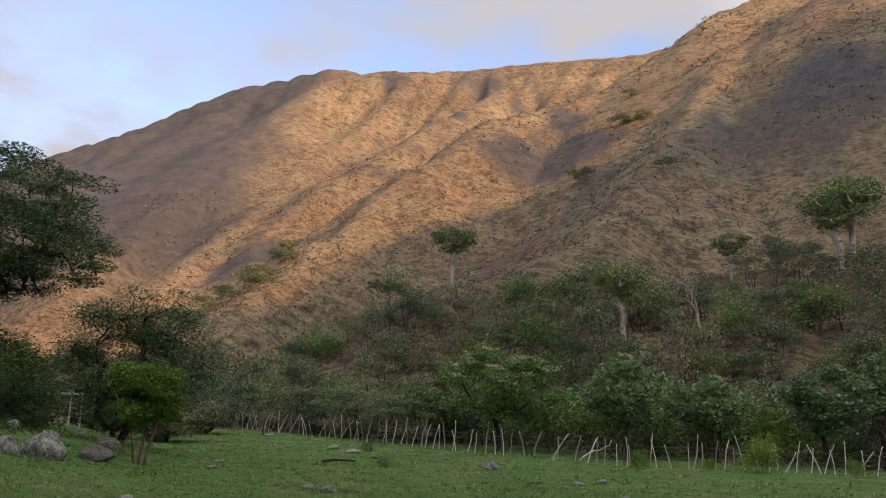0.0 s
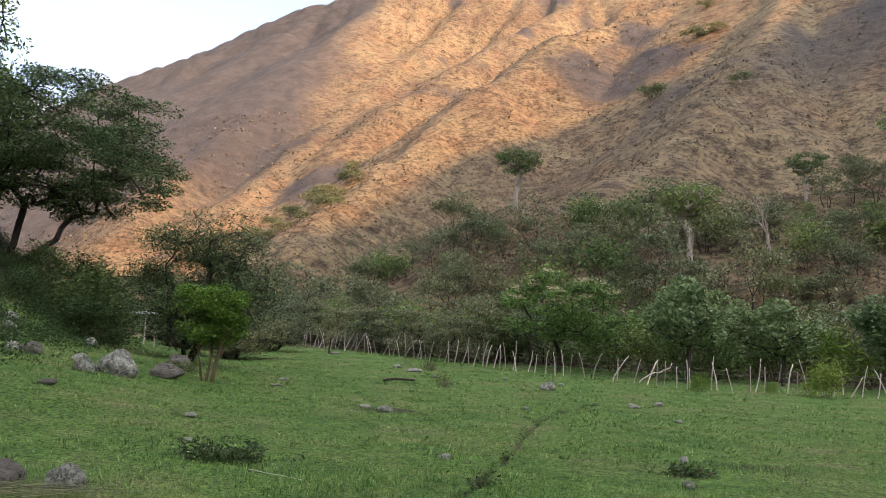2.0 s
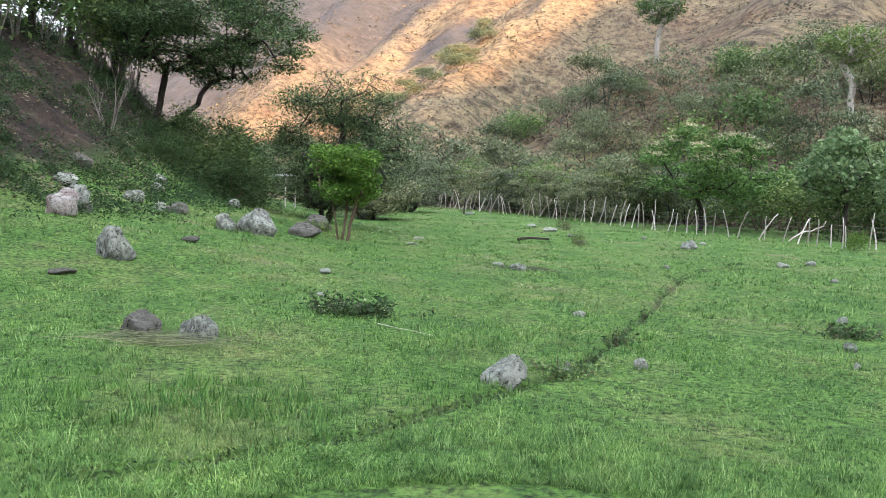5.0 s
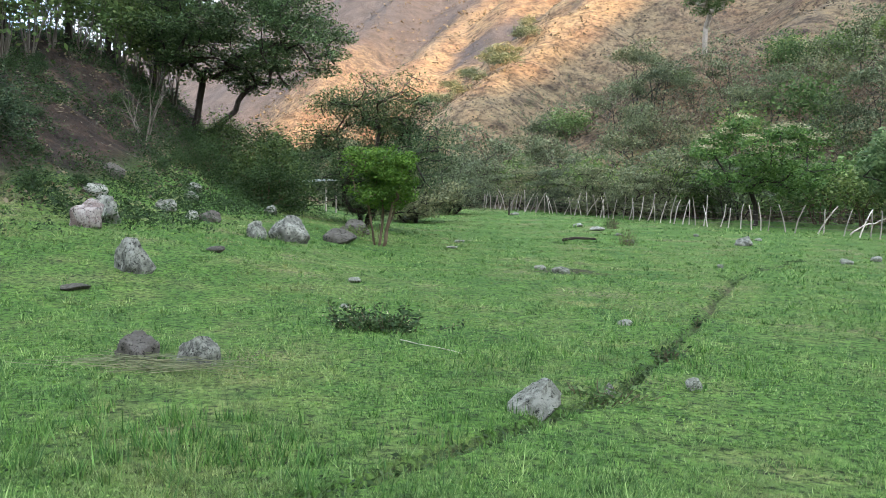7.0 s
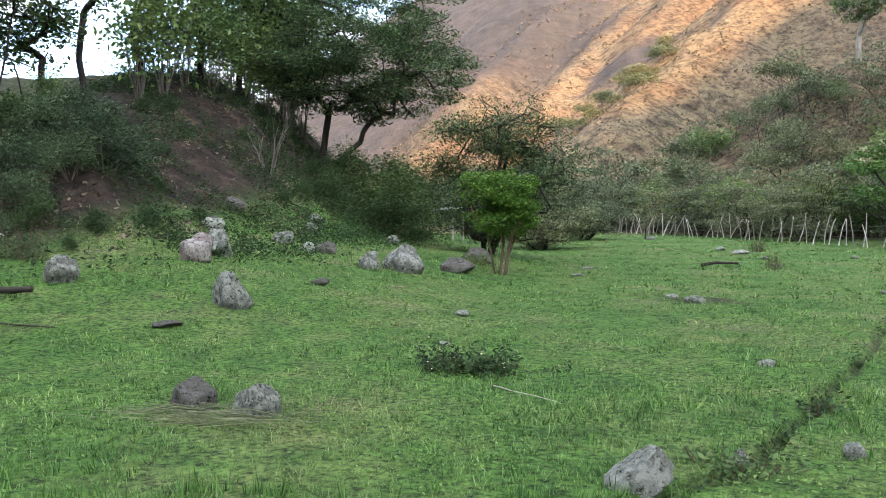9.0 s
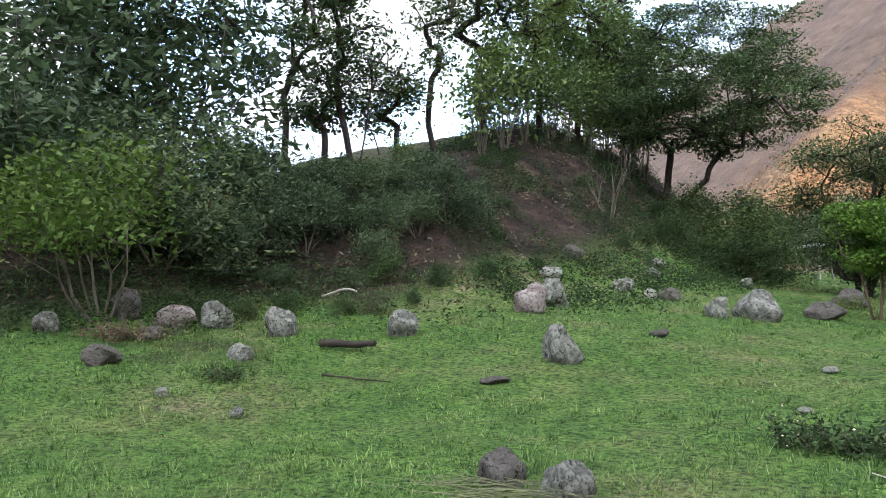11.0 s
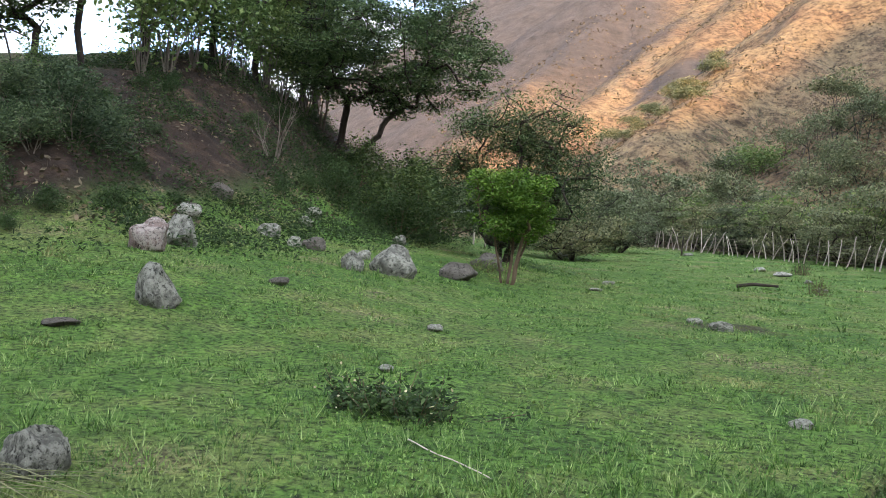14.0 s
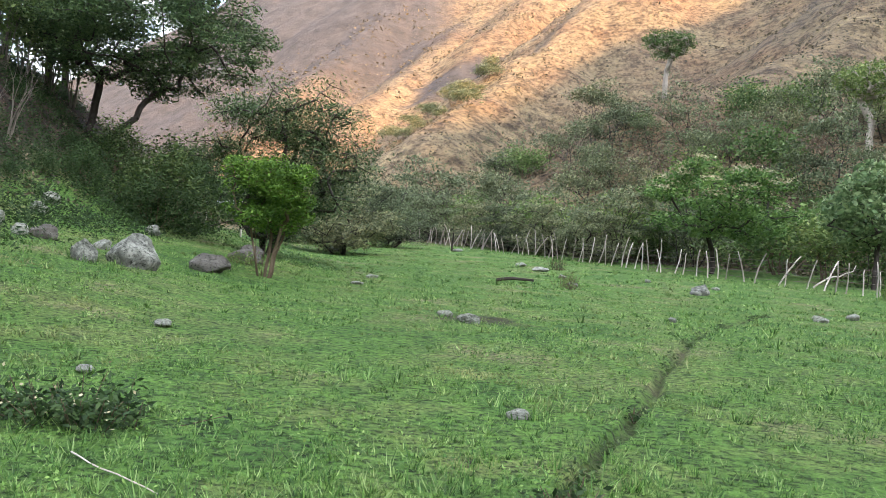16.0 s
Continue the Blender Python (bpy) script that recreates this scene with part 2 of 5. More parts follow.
def terrain(x, y):
    """Height of the ground and the shares of dry slope, bank soil, and bare rock with painted shade."""
    x, y = np.asarray(x, float), np.asarray(y, float)
    u = toe_distance(x, y) + 1.6 * fractal(x / 5, y / 5, 5, 3)
    base = 0.012 * np.clip(y, -20, 33) + 0.032 * np.clip(y - 33, 0, 60)
    base = base + 0.06 * fractal(x / 2.3, y / 2.3, 11, 3) + 0.14 * fractal(x / 9, y / 9, 12, 2)
    apron = 0.75 * smooth(-6, 0.5, u)
    bank = 5.2 * (0.74 + 0.58 * smooth(18, 30, y)) * smooth(-0.5, 9.5, u) + np.clip(u - 9, 0, 20) * 0.05
    bank = bank + (0.9 * fractal(x / 2.2, y / 2.2, 21, 4)) * smooth(1, 5, u)
    ditch = line_distance(x + 0.25 * fractal(x / 0.8, y / 0.8, 71, 3), y, TRENCH)
    cut = (1 - smooth(0.03, 0.05 + 0.08 * hash_noise(x / 0.9, y / 0.9, 72), ditch)) * smooth(0.22, 0.5, hash_noise(x / 1.3, y / 1.3, 75) + 0.3 * (1 - smooth(9, 14, y)))
    low = base + apron + bank - 0.09 * cut
    r = np.hypot(x - EYE0[0], y - EYE0[1])
    m = np.full(x.shape, -40.0)
    out = r > 45
    if out.any():
        m[out] = mountains(x[out], y[out], r[out])
    z = np.maximum(low, m) + 0.8 * np.log1p(np.exp(-np.abs(m - low) / 0.8)) * smooth(50, 70, r)
    dry = smooth(-0.6, 1.2, m - low + 1.5 * fractal(x / 6, y / 6, 44, 3))
    dry = np.maximum(dry, smooth(62, 75, y + 10 * fractal(x / 8, y / 8, 45, 3)))
    begin = 0.4 + 1.8 * smooth(13, 17, y)
    soil = smooth(begin, begin + 2.0, u + 2.4 * fractal(x / 3, y / 3, 46, 3)) * (1 - 0.2 * smooth(8.5, 10.5, u))
    soil = np.maximum(soil, 0.6 * cut)
    bare = np.exp(-(((x + 2.4) / 0.9) ** 2 + ((y - 19.0) / 0.9) ** 2)) + 0.8 * np.exp(-(((x - 4.2) / 0.8) ** 2 + ((y - 13.0) / 0.6) ** 2)) + 0.7 * np.exp(-(((x + 13) / 2.6) ** 2 + ((y - 8.6) / 1.5) ** 2))
    soil = np.maximum(soil, 0.8 * smooth(0.35, 0.8, bare + 0.8 * fractal(x / 0.7, y / 0.7, 73, 3)))
    crag_and_shade = dry * smooth(0.16, 0.26, fractal(x / 50, y / 50, 55, 4) + 0.05) * smooth(180, 300, r)
    # shaded side left of the far spur, painted in with the rock colour
    left_shade = smooth(-1.5, 3.5, np.degrees(np.arctan2(EYE0[0] - x, y - EYE0[1])) - np.interp(r, [290, 650], [15.5, 8]) + 6 * fractal(x / 50, y / 50, 57, 4)) * smooth(280, 380, r)
    return z, dry, soil, np.maximum(crag_and_shade, 0.95 * dry * left_shade)


def ground_z(x, y):
    return float(terrain(np.array([x]), np.array([y]))[0][0])


def build_ground():
    az = np.concatenate([np.linspace(-36, 84, 481), np.linspace(87, 321, 79)])
    r = np.concatenate([[0.0], 0.6 * 1.0175 ** np.arange(0, 448), [1700, 2300, 3200, 4500]])
    aa, rr = np.meshgrid(np.radians(az), r[1:], indexing="ij")
    x, y = EYE0[0] - rr * np.sin(aa), EYE0[1] + rr * np.cos(aa)
    z, dry, soil, crag_and_shade = terrain(x, y)
    na, nr = aa.shape
    co = np.empty((na * nr + 1, 3))
    co[:-1, 0], co[:-1, 1], co[:-1, 2] = x.ravel(), y.ravel(), z.ravel()
    co[-1] = (*EYE0, ground_z(*EYE0))
    i, j = np.meshgrid(np.arange(na), np.arange(nr - 1), indexing="ij")
    i2 = (i + 1) % na
    quads = np.stack([i * nr + j, i * nr + j + 1, i2 * nr + j + 1, i2 * nr + j], -1).reshape(-1, 4)
    k = np.arange(na)
    tris = np.stack([np.full(na, na * nr), k * nr, ((k + 1) % na) * nr], -1)
    me = bpy.data.meshes.new("ground")
    me.vertices.add(len(co))
    me.vertices.foreach_set("co", co.ravel())
    nq, nt = len(quads), len(tris)
    me.loops.add(nq * 4 + nt * 3)
    me.loops.foreach_set("vertex_index", np.concatenate([quads.ravel(), tris.ravel()]).astype(np.int32))
    me.polygons.add(nq + nt)
    me.polygons.foreach_set("loop_start", np.concatenate([np.arange(nq) * 4, nq * 4 + np.arange(nt) * 3]).astype(np.int32))
    me.update(calc_edges=True)
    me.validate()
    me.shade_smooth()
    for name, v in (("dry", dry), ("soil", soil), ("crag_and_shade", crag_and_shade)):
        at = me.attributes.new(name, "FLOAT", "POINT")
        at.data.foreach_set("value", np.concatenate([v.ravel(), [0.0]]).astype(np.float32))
    me.materials.append(terrain_material())
    ob = new("ground", me)
    return tagged(ob, "green pasture rising into a brown earth bank and dry grass mountains", "ground", kind="structure")


ground = build_ground()


# ---- building helpers ----
def mesh_from(name, co, faces, material, sides=4, flat=True):
    """A mesh from numpy arrays of corners and equal-sided faces."""
    me = bpy.data.meshes.new(name)
    me.vertices.add(len(co))
    me.vertices.foreach_set("co", np.asarray(co, np.float32).ravel())
    f = np.asarray(faces, np.int32)
    me.loops.add(f.size)
    me.loops.foreach_set("vertex_index", f.ravel())
    me.polygons.add(len(f))
    me.polygons.foreach_set("loop_start", np.arange(len(f), dtype=np.int32) * f.shape[1])
    me.update(calc_edges=True)
    if not flat:
        me.shade_smooth()
    me.materials.append(material)
    return me


def child(name, me, parent, label=""):
    ob = new(name, me)
    ob.parent = parent
    if label:
        ob["label"] = label
    return ob


def part(name, bm, material, parent, label=""):
    me = bpy.data.meshes.new(name)
    bm.to_mesh(me)
    bm.free()
    me.materials.append(material)
    return child(name, me, parent, label)


def empty(name, label, category, group="", kind=""):
    return tagged(new(name), label, category, group, kind)


def place(ob, x, y, sink=0.0, turn=0.0, scale=1.0):
    ob.matrix_basis = pose(x, y, ground_z(x, y) - sink, 0, 0, turn) @ Matrix.Diagonal((scale, scale, scale, 1))
    return ob


def leaf_material(name, dark, mid, light, trans=0.35, dry=None, mottle=0.0):
    m, n, l, b = mat(name, 0.6)
    geo = n.new("ShaderNodeNewGeometry")
    isl = geo.outputs["Random Per Island"]
    c = ramp_node(n, l, isl, [(0.0, dark), (0.55, mid), (1.0, light)])
    big = ramp_node(n, l, noise_node(n, l, 0.9, 3), [(0.3, (0.72, 0.75, 0.7)), (0.7, (1.15, 1.1, 1.0))])
    if dry:
        patch = ramp_node(n, l, noise_node(n, l, 0.5, 6, 0.68), [(0.51, (0, 0, 0)), (0.68, (1, 1, 1))])
        c = mix_node(n, l, patch, c, mix_node(n, l, 0.7, c, dry))
    if mottle:
        spot = ramp_node(n, l, noise_node(n, l, 3.2, 6, 0.7), [(0.36, (1 - mottle, 1 - 0.85 * mottle, 1 - mottle)), (0.5, (1, 1, 1)), (0.66, (1.25, 1.2, 1.2))])
        c = mix_node(n, l, 1.0, c, spot, "MULTIPLY")
    oi = n.new("ShaderNodeObjectInfo")
    tone = ramp_node(n, l, oi.outputs["Random"], [(0.0, (0.62, 0.68, 0.66)), (0.5, (0.95, 1.0, 0.95)), (1.0, (1.3, 1.18, 1.1))])
    c = mix_node(n, l, 1.0, mix_node(n, l, 1.0, c, big, "MULTIPLY"), tone, "MULTIPLY")
    l.new(c, b.inputs["Base Color"])
    tr = n.new("ShaderNodeBsdfTranslucent")
    l.new(c, tr.inputs["Color"])
    mx = n.new("ShaderNodeMixShader")
    mx.inputs["Fac"].default_value = trans
    l.new(b.outputs["BSDF"], mx.inputs[1])
    l.new(tr.outputs["BSDF"], mx.inputs[2])
    l.new(mx.outputs["Shader"], n["Material Output"].inputs["Surface"])
    return m


def bark_material(name, dark, light, scale=6.0):
    m, n, l, b = mat(name, 0.9)
    c = ramp_node(n, l, noise_node(n, l, scale, 6, 0.7, stretch=(1, 1, 0.25)), [(0.3, dark), (0.7, light)])
    l.new(c, b.inputs["Base Color"])
    bump_node(n, l, noise_node(n, l, scale * 3, 5, 0.7, stretch=(1, 1, 0.2)), 0.5, 0.02, b)
    return m


LEAF = {
    "acacia": leaf_material("acacia_leaf", (0.036, 0.064, 0.026), (0.076, 0.124, 0.05), (0.145, 0.195, 0.088)),
    "scrub": leaf_material("scrub_leaf", (0.075, 0.095, 0.056), (0.155, 0.18, 0.10), (0.27, 0.29, 0.175)),
    "herb": leaf_material("herb_leaf", (0.026, 0.052, 0.018), (0.054, 0.096, 0.03), (0.105, 0.155, 0.055)),
    "dark": leaf_material("dark_leaf", (0.022, 0.045, 0.014), (0.045, 0.085, 0.026), (0.085, 0.13, 0.05)),
    "bright": leaf_material("bright_leaf", (0.04, 0.095, 0.016), (0.078, 0.165, 0.024), (0.13, 0.24, 0.042)),
    "lime": leaf_material("lime_leaf", (0.07, 0.12, 0.02), (0.13, 0.21, 0.035), (0.21, 0.29, 0.07)),
    "greygreen": leaf_material("greygreen_leaf", (0.034, 0.06, 0.03), (0.07, 0.108, 0.052), (0.165, 0.215, 0.118)),
    "palegreen": leaf_material("palegreen_leaf", (0.07, 0.12, 0.055), (0.145, 0.215, 0.10), (0.26, 0.33, 0.18)),
    "mid": leaf_material("mid_leaf", (0.062, 0.108, 0.034), (0.118, 0.185, 0.058), (0.205, 0.275, 0.10)),
    "brown": leaf_material("dry_leaf", (0.085, 0.062, 0.045), (0.145, 0.108, 0.078), (0.22, 0.17, 0.12), 0.2),
    "leafgreen": leaf_material("leafy_green", (0.05, 0.10, 0.026), (0.10, 0.18, 0.045), (0.19, 0.28, 0.085)),
    "tussock": leaf_material("dark_dry_tussock", (0.07, 0.058, 0.046), (0.125, 0.10, 0.072), (0.22, 0.17, 0.115), 0.15),
    "straw": leaf_material("dry_straw", (0.12, 0.13, 0.07), (0.19, 0.20, 0.11), (0.28, 0.28, 0.17), 0.2),
    "flower": leaf_material("cream_flower", (0.30, 0.24, 0.15), (0.42, 0.36, 0.24), (0.55, 0.50, 0.36), 0.2),
}
BARK = {
    "dark": bark_material("dark_bark", (0.018, 0.014, 0.012), (0.06, 0.048, 0.04)),
    "grey": bark_material("grey_bark", (0.07, 0.058, 0.046), (0.20, 0.17, 0.14)),
    "pale": bark_material("pale_bark", (0.20, 0.165, 0.13), (0.42, 0.37, 0.31)),
    "brown": bark_material("brown_bark", (0.06, 0.042, 0.026), (0.16, 0.115, 0.075)),
}


def tubes(segs, sides=5):
    """Tapered tubes along segments (a, b, ra, rb)."""
    a = np.array([s[0] for s in segs], float)
    b = np.array([s[1] for s in segs], float)
    ra, rb = np.array([s[2] for s in segs]), np.array([s[3] for s in segs])
    d = b - a
    d /= np.linalg.norm(d, axis=1)[:, None] + 1e-9
    ref = np.where(np.abs(d[:, 2:3]) > 0.9, [[1.0, 0, 0]], [[0, 0, 1.0]])
    u = np.cross(d, ref)
    u /= np.linalg.norm(u, axis=1)[:, None] + 1e-9
    v = np.cross(d, u)
    ang = np.arange(sides) * 2 * math.pi / sides
    ring = u[:, None, :] * np.cos(ang)[None, :, None] + v[:, None, :] * np.sin(ang)[None, :, None]
    lo = a[:, None, :] + ring * ra[:, None, None]
    hi = b[:, None, :] + ring * rb[:, None, None]
    co = np.concatenate([lo, hi], 1).reshape(-1, 3)
    n = len(segs)
    k = np.arange(sides)
    base = (np.arange(n) * 2 * sides)[:, None]
    k2 = (k + 1) % sides
    faces = np.stack([base + k, base + k2, base + sides + k2, base + sides + k], -1).reshape(-1, 4)
    return co, faces


def leaf_cards(rng, centres, size, aspect=0.5, up=0.5, droop=0.0):
    """Pointed four-corner leaves at the centres, folded a little along the rib."""
    n = len(centres)
    ax = rng.normal(size=(n, 3))
    ax[:, 2] = ax[:, 2] * 0.6 - droop
    ax /= np.linalg.norm(ax, axis=1)[:, None] + 1e-9
    nn = rng.normal(size=(n, 3)) * (1 - up)
    nn[:, 2] += up
    side = np.cross(nn, ax)
    side /= np.linalg.norm(side, axis=1)[:, None] + 1e-9
    s = size * rng.uniform(0.6, 1.35, size=(n, 1))
    w = s * aspect
    co = np.stack([centres - ax * s * 0.5, centres + side * w * 0.5 + ax * s * 0.05, centres + ax * s * 0.5, centres - side * w * 0.5 + ax * s * 0.05], 1)
    return co.reshape(-1, 3), np.arange(n * 4).reshape(-1, 4)


def skeleton(rng, stems, levels, split, angle, flat, lift, length, radius, fan, wobble=0.16, base_r=0.12, lean=(0, 0), shrink=0.74):
    """Branch segments and the tips that carry leaves."""
    segs, tips = [], []

    def grow(p, d, ln, r, lev):
        steps = 3
        for k in range(steps):
            d = d + rng.normal(size=3) * wobble
            d[2] += lift * (0.5 if lev else 1)
            d = d / np.linalg.norm(d)
            q = p + d * ln / steps
            r2 = r * 0.86
            segs.append((p.copy(), q.copy(), r, r2))
            p, r = q, r2
            if lev >= levels - 2 and k:
                tips.append(p.copy())
        if lev >= levels - 1:
            tips.append(p.copy())
            return
        turn0 = rng.uniform(0, 6.28)
        cnt = split if rng.random() > 0.3 else max(2, split - 1)
        u = np.cross(d, (0.3, 0.2, 1.0))
        u /= np.linalg.norm(u) + 1e-9
        v = np.cross(d, u)
        for j in range(cnt):
            a = turn0 + j * 6.283 / cnt + rng.normal() * 0.4
            spread_a = angle * rng.uniform(0.7, 1.25)
            nd = d * math.cos(spread_a) + (u * math.cos(a) + v * math.sin(a)) * math.sin(spread_a)
            nd[2] *= 1 - flat * (lev + 1) / levels
            nd /= np.linalg.norm(nd) + 1e-9
            grow(p, nd, ln * shrink * rng.uniform(0.75, 1.2), r * 0.72, lev + 1)

    for i in range(stems):
        a = 6.283 * i / max(1, stems) + rng.uniform(-0.5, 0.5)
        off = base_r * (0 if stems == 1 else rng.uniform(0.4, 1))
        d = np.array([math.cos(a) * fan + lean[0], math.sin(a) * fan + lean[1], 1.0])
        d /= np.linalg.norm(d)
        grow(np.array([math.cos(a) * off, math.sin(a) * off, -0.15]), d, length * rng.uniform(0.85, 1.15), radius * rng.uniform(0.7, 1.05), 0)
    return segs, np.array(tips)


def build_tree(seed, kind_name, label, category, height, width, leaf, bark, leaves, leaf_size, stems=1, levels=5, split=3, angle=0.6,
               flat=0.4, lift=0.05, fan=0.25, clump=(0.35, 0.35, 0.2), aspect=0.5, up=0.5, radius=0.1, droop=0.0, lean=(0, 0), first=1.6,
               extra=None, group="", shrink=0.74, wobble=0.16, trim=0.0, sides=5):
    rng = np.random.default_rng(seed)
    segs, tips = skeleton(rng, stems, levels, split, angle, flat, lift, first, radius, fan, wobble=wobble, lean=lean, shrink=shrink)
    top = max(tips[:, 2].max(), 0.1)
    wide = max(np.ptp(tips[:, 0]), np.ptp(tips[:, 1])) + 1e-6
    k = np.array([width / wide * 0.9, width / wide * 0.9, (height - clump[2]) / top])
    segs = [(a * k, b * k, ra, rb) for a, b, ra, rb in segs]
    tips = tips * k
    if trim:
        tips = tips[tips[:, 2] > trim * height]
    tree = empty(kind_name, label, category, group)
    co, f = tubes(segs, sides)
    child("trunk", mesh_from("trunk", co, f, BARK[bark], flat=False), tree)
    if leaves:
        # uneven clumps: some tips carry much, others little
        w = rng.gamma(1.4, 1.0, len(tips))
        pick = rng.choice(len(tips), leaves, p=w / w.sum())
        c = tips[pick] + rng.normal(size=(leaves, 3)) * np.array(clump)
        c[:, 2] = np.maximum(c[:, 2], 0.05)
        co, f = leaf_cards(rng, c, leaf_size, aspect, up, droop)
        child("crown", mesh_from("crown", co, f, LEAF[leaf]), tree)
        if extra:
            name, lf, cnt, size, lab = extra
            hi = tips[tips[:, 2] > 0.72 * height]
            pick = rng.integers(0, len(hi), max(cnt // 14, 1))
            c = np.repeat(hi[pick], 14, 0)[:cnt]
            c = c + rng.normal(size=c.shape) * np.array((0.16, 0.16, 0.07)) + np.array((0, 0, clump[2] * 1.1))
            co, f = leaf_cards(rng, c, size, 0.7, 0.3)
            child(name, mesh_from(name, co, f, LEAF[lf]), tree, lab)
    return tree


def canopy_tree(seed, kind_name, label, category, height, width, leaf, bark, leaves, leaf_size, pads=40, fork=0.3, low=0.4, bulge=0.5, pad=(0.4, 0.4, 0.14), stems=1, spread=0.15,
                lean=(0, 0), shell=0.55, tip=0.012, power=0.45, aspect=0.45, up=0.6, droop=0.0, sides=5, group="", extra=None, depth=1.0, bare=0.0):
    """A tree whose limbs reach out to leaf pads spread through a crown of the given height, width and lowest edge."""
    rng = np.random.default_rng(seed)
    pos, parent, forks = [], [], []
    for s in range(stems):
        a = 6.283 * s / stems + rng.uniform(-0.4, 0.4)
        k = 0.0 if stems == 1 else spread
        foot = np.array((math.cos(a) * k * 0.16, math.sin(a) * k * 0.16, -0.2))
        top = np.array((math.cos(a) * k + lean[0] * 0.5, math.sin(a) * k + lean[1] * 0.5, fork * height * rng.uniform(0.85, 1.15)))
        last = -1
        for t in np.linspace(0, 1, 5):
            p = foot + (top - foot) * t + (rng.normal(size=3) * 0.025 * height * fork if 0 < t < 1 else 0)
            pos.append(p)
            parent.append(last)
            last = len(pos) - 1
        forks.append(last)
    mid = low + (1 - low) * (1 - bulge)
    d = rng.normal(size=(pads, 3))
    d /= np.linalg.norm(d, axis=1)[:, None]
    d *= (shell + (1 - shell) * rng.random((pads, 1))) ** 0.5
    c = np.empty((pads, 3))
    c[:, 0] = lean[0] + d[:, 0] * (width / 2 - pad[0])
    c[:, 1] = lean[1] + d[:, 1] * (width / 2 * depth - pad[1])
    c[:, 2] = height * mid + np.where(d[:, 2] > 0, d[:, 2] * (height * (1 - mid) - pad[2]), d[:, 2] * height * (mid - low))
    base = np.array([pos[f] for f in forks]).mean(0)
    tips = []
    for k in np.argsort(np.linalg.norm(c - base, axis=1)):
        q = c[k]
        P = np.array(pos)
        dist = np.linalg.norm(P - q, axis=1) + 0.6 * np.maximum(P[:, 2] - q[2], 0)
        dist[:min(forks[0], len(pos))] += 50
        for f0 in forks:
            dist[f0 - 4:f0] += 50
        j = int(np.argmin(dist))
        a0 = P[j]
        ln = np.linalg.norm(q - a0)
        bend = (a0 + q) / 2 + np.array((0, 0, 0.10 * ln)) + rng.normal(size=3) * 0.10 * ln
        last = j
        for t in (0.25, 0.5, 0.75, 1.0):
            p = a0 * (1 - t) ** 2 + 2 * bend * t * (1 - t) + q * t * t
            pos.append(p + rng.normal(size=3) * 0.02 * ln)
            parent.append(last)
            last = len(pos) - 1
        tips.append(pos[-1])
        for _ in range(2):
            tw = np.array(tips[-1]) + rng.normal(size=3) * np.array(pad) * 0.5
            pos.append(tw)
            parent.append(last)
    cnt = np.zeros(len(pos))
    for i in range(len(pos) - 1, -1, -1):
        cnt[i] = max(cnt[i], 1.0)
        if parent[i] >= 0:
            cnt[parent[i]] += cnt[i]
    rad = tip * cnt ** power
    tree = empty(kind_name, label, category, group)
    co, f = tubes([(pos[parent[i]], pos[i], rad[parent[i]] if parent[i] >= 0 and cnt[parent[i]] < cnt[i] * 6 else rad[i] * 1.15, rad[i]) for i in range(len(pos)) if parent[i] >= 0], sides)
    child("trunk", mesh_from("trunk", co, f, BARK[bark], flat=False), tree)
    tips = np.array(tips)
    w = rng.gamma(5.0, 1.0, len(tips)) * (rng.random(len(tips)) >= bare)
    pick = rng.choice(len(tips), leaves, p=w / w.sum())
    g = rng.normal(size=(leaves, 3))
    g /= np.maximum(1, np.linalg.norm(g, axis=1) / 1.7)[:, None]
    lc = tips[pick] + g * np.array(pad) * 0.72
    co, f = leaf_cards(rng, lc, leaf_size, aspect, up, droop)
    child("crown", mesh_from("crown", co, f, LEAF[leaf]), tree)
    if extra:
        name, lf, n, size, lab = extra
        hi = tips[tips[:, 2] > np.median(tips[:, 2])]
        lc = np.repeat(hi[rng.integers(0, len(hi), n // 12)], 12, 0)
        lc = lc + rng.normal(size=lc.shape) * np.array((0.22, 0.22, 0.07)) + np.array((0, 0, pad[2] * 1.2))
        co, f = leaf_cards(rng, lc, size, 0.7, 0.3)
        tagged(child(name, mesh_from(name, co, f, LEAF[lf]), tree, lab), kind="stuff")
    return tree


def scatter(rng, sources, spots, sink=0.1, scale=(0.8, 1.25)):
    """Copies of the source plants at the spots; the sources take the first ones."""
    heights = terrain([p[0] for p in spots], [p[1] for p in spots])[0]
    for i, (x, y, s) in enumerate(spots):
        src = sources[i % len(sources)]
        s = s * rng.uniform(*scale)
        m = pose(x, y, float(heights[i]) - sink * s, 0, 0, rng.uniform(0, 360)) @ Matrix.Diagonal((s, s, s * rng.uniform(0.85, 1.15), 1))
        if i < len(sources):
            src.matrix_basis = m
        else:
            copy_thing(src, m)


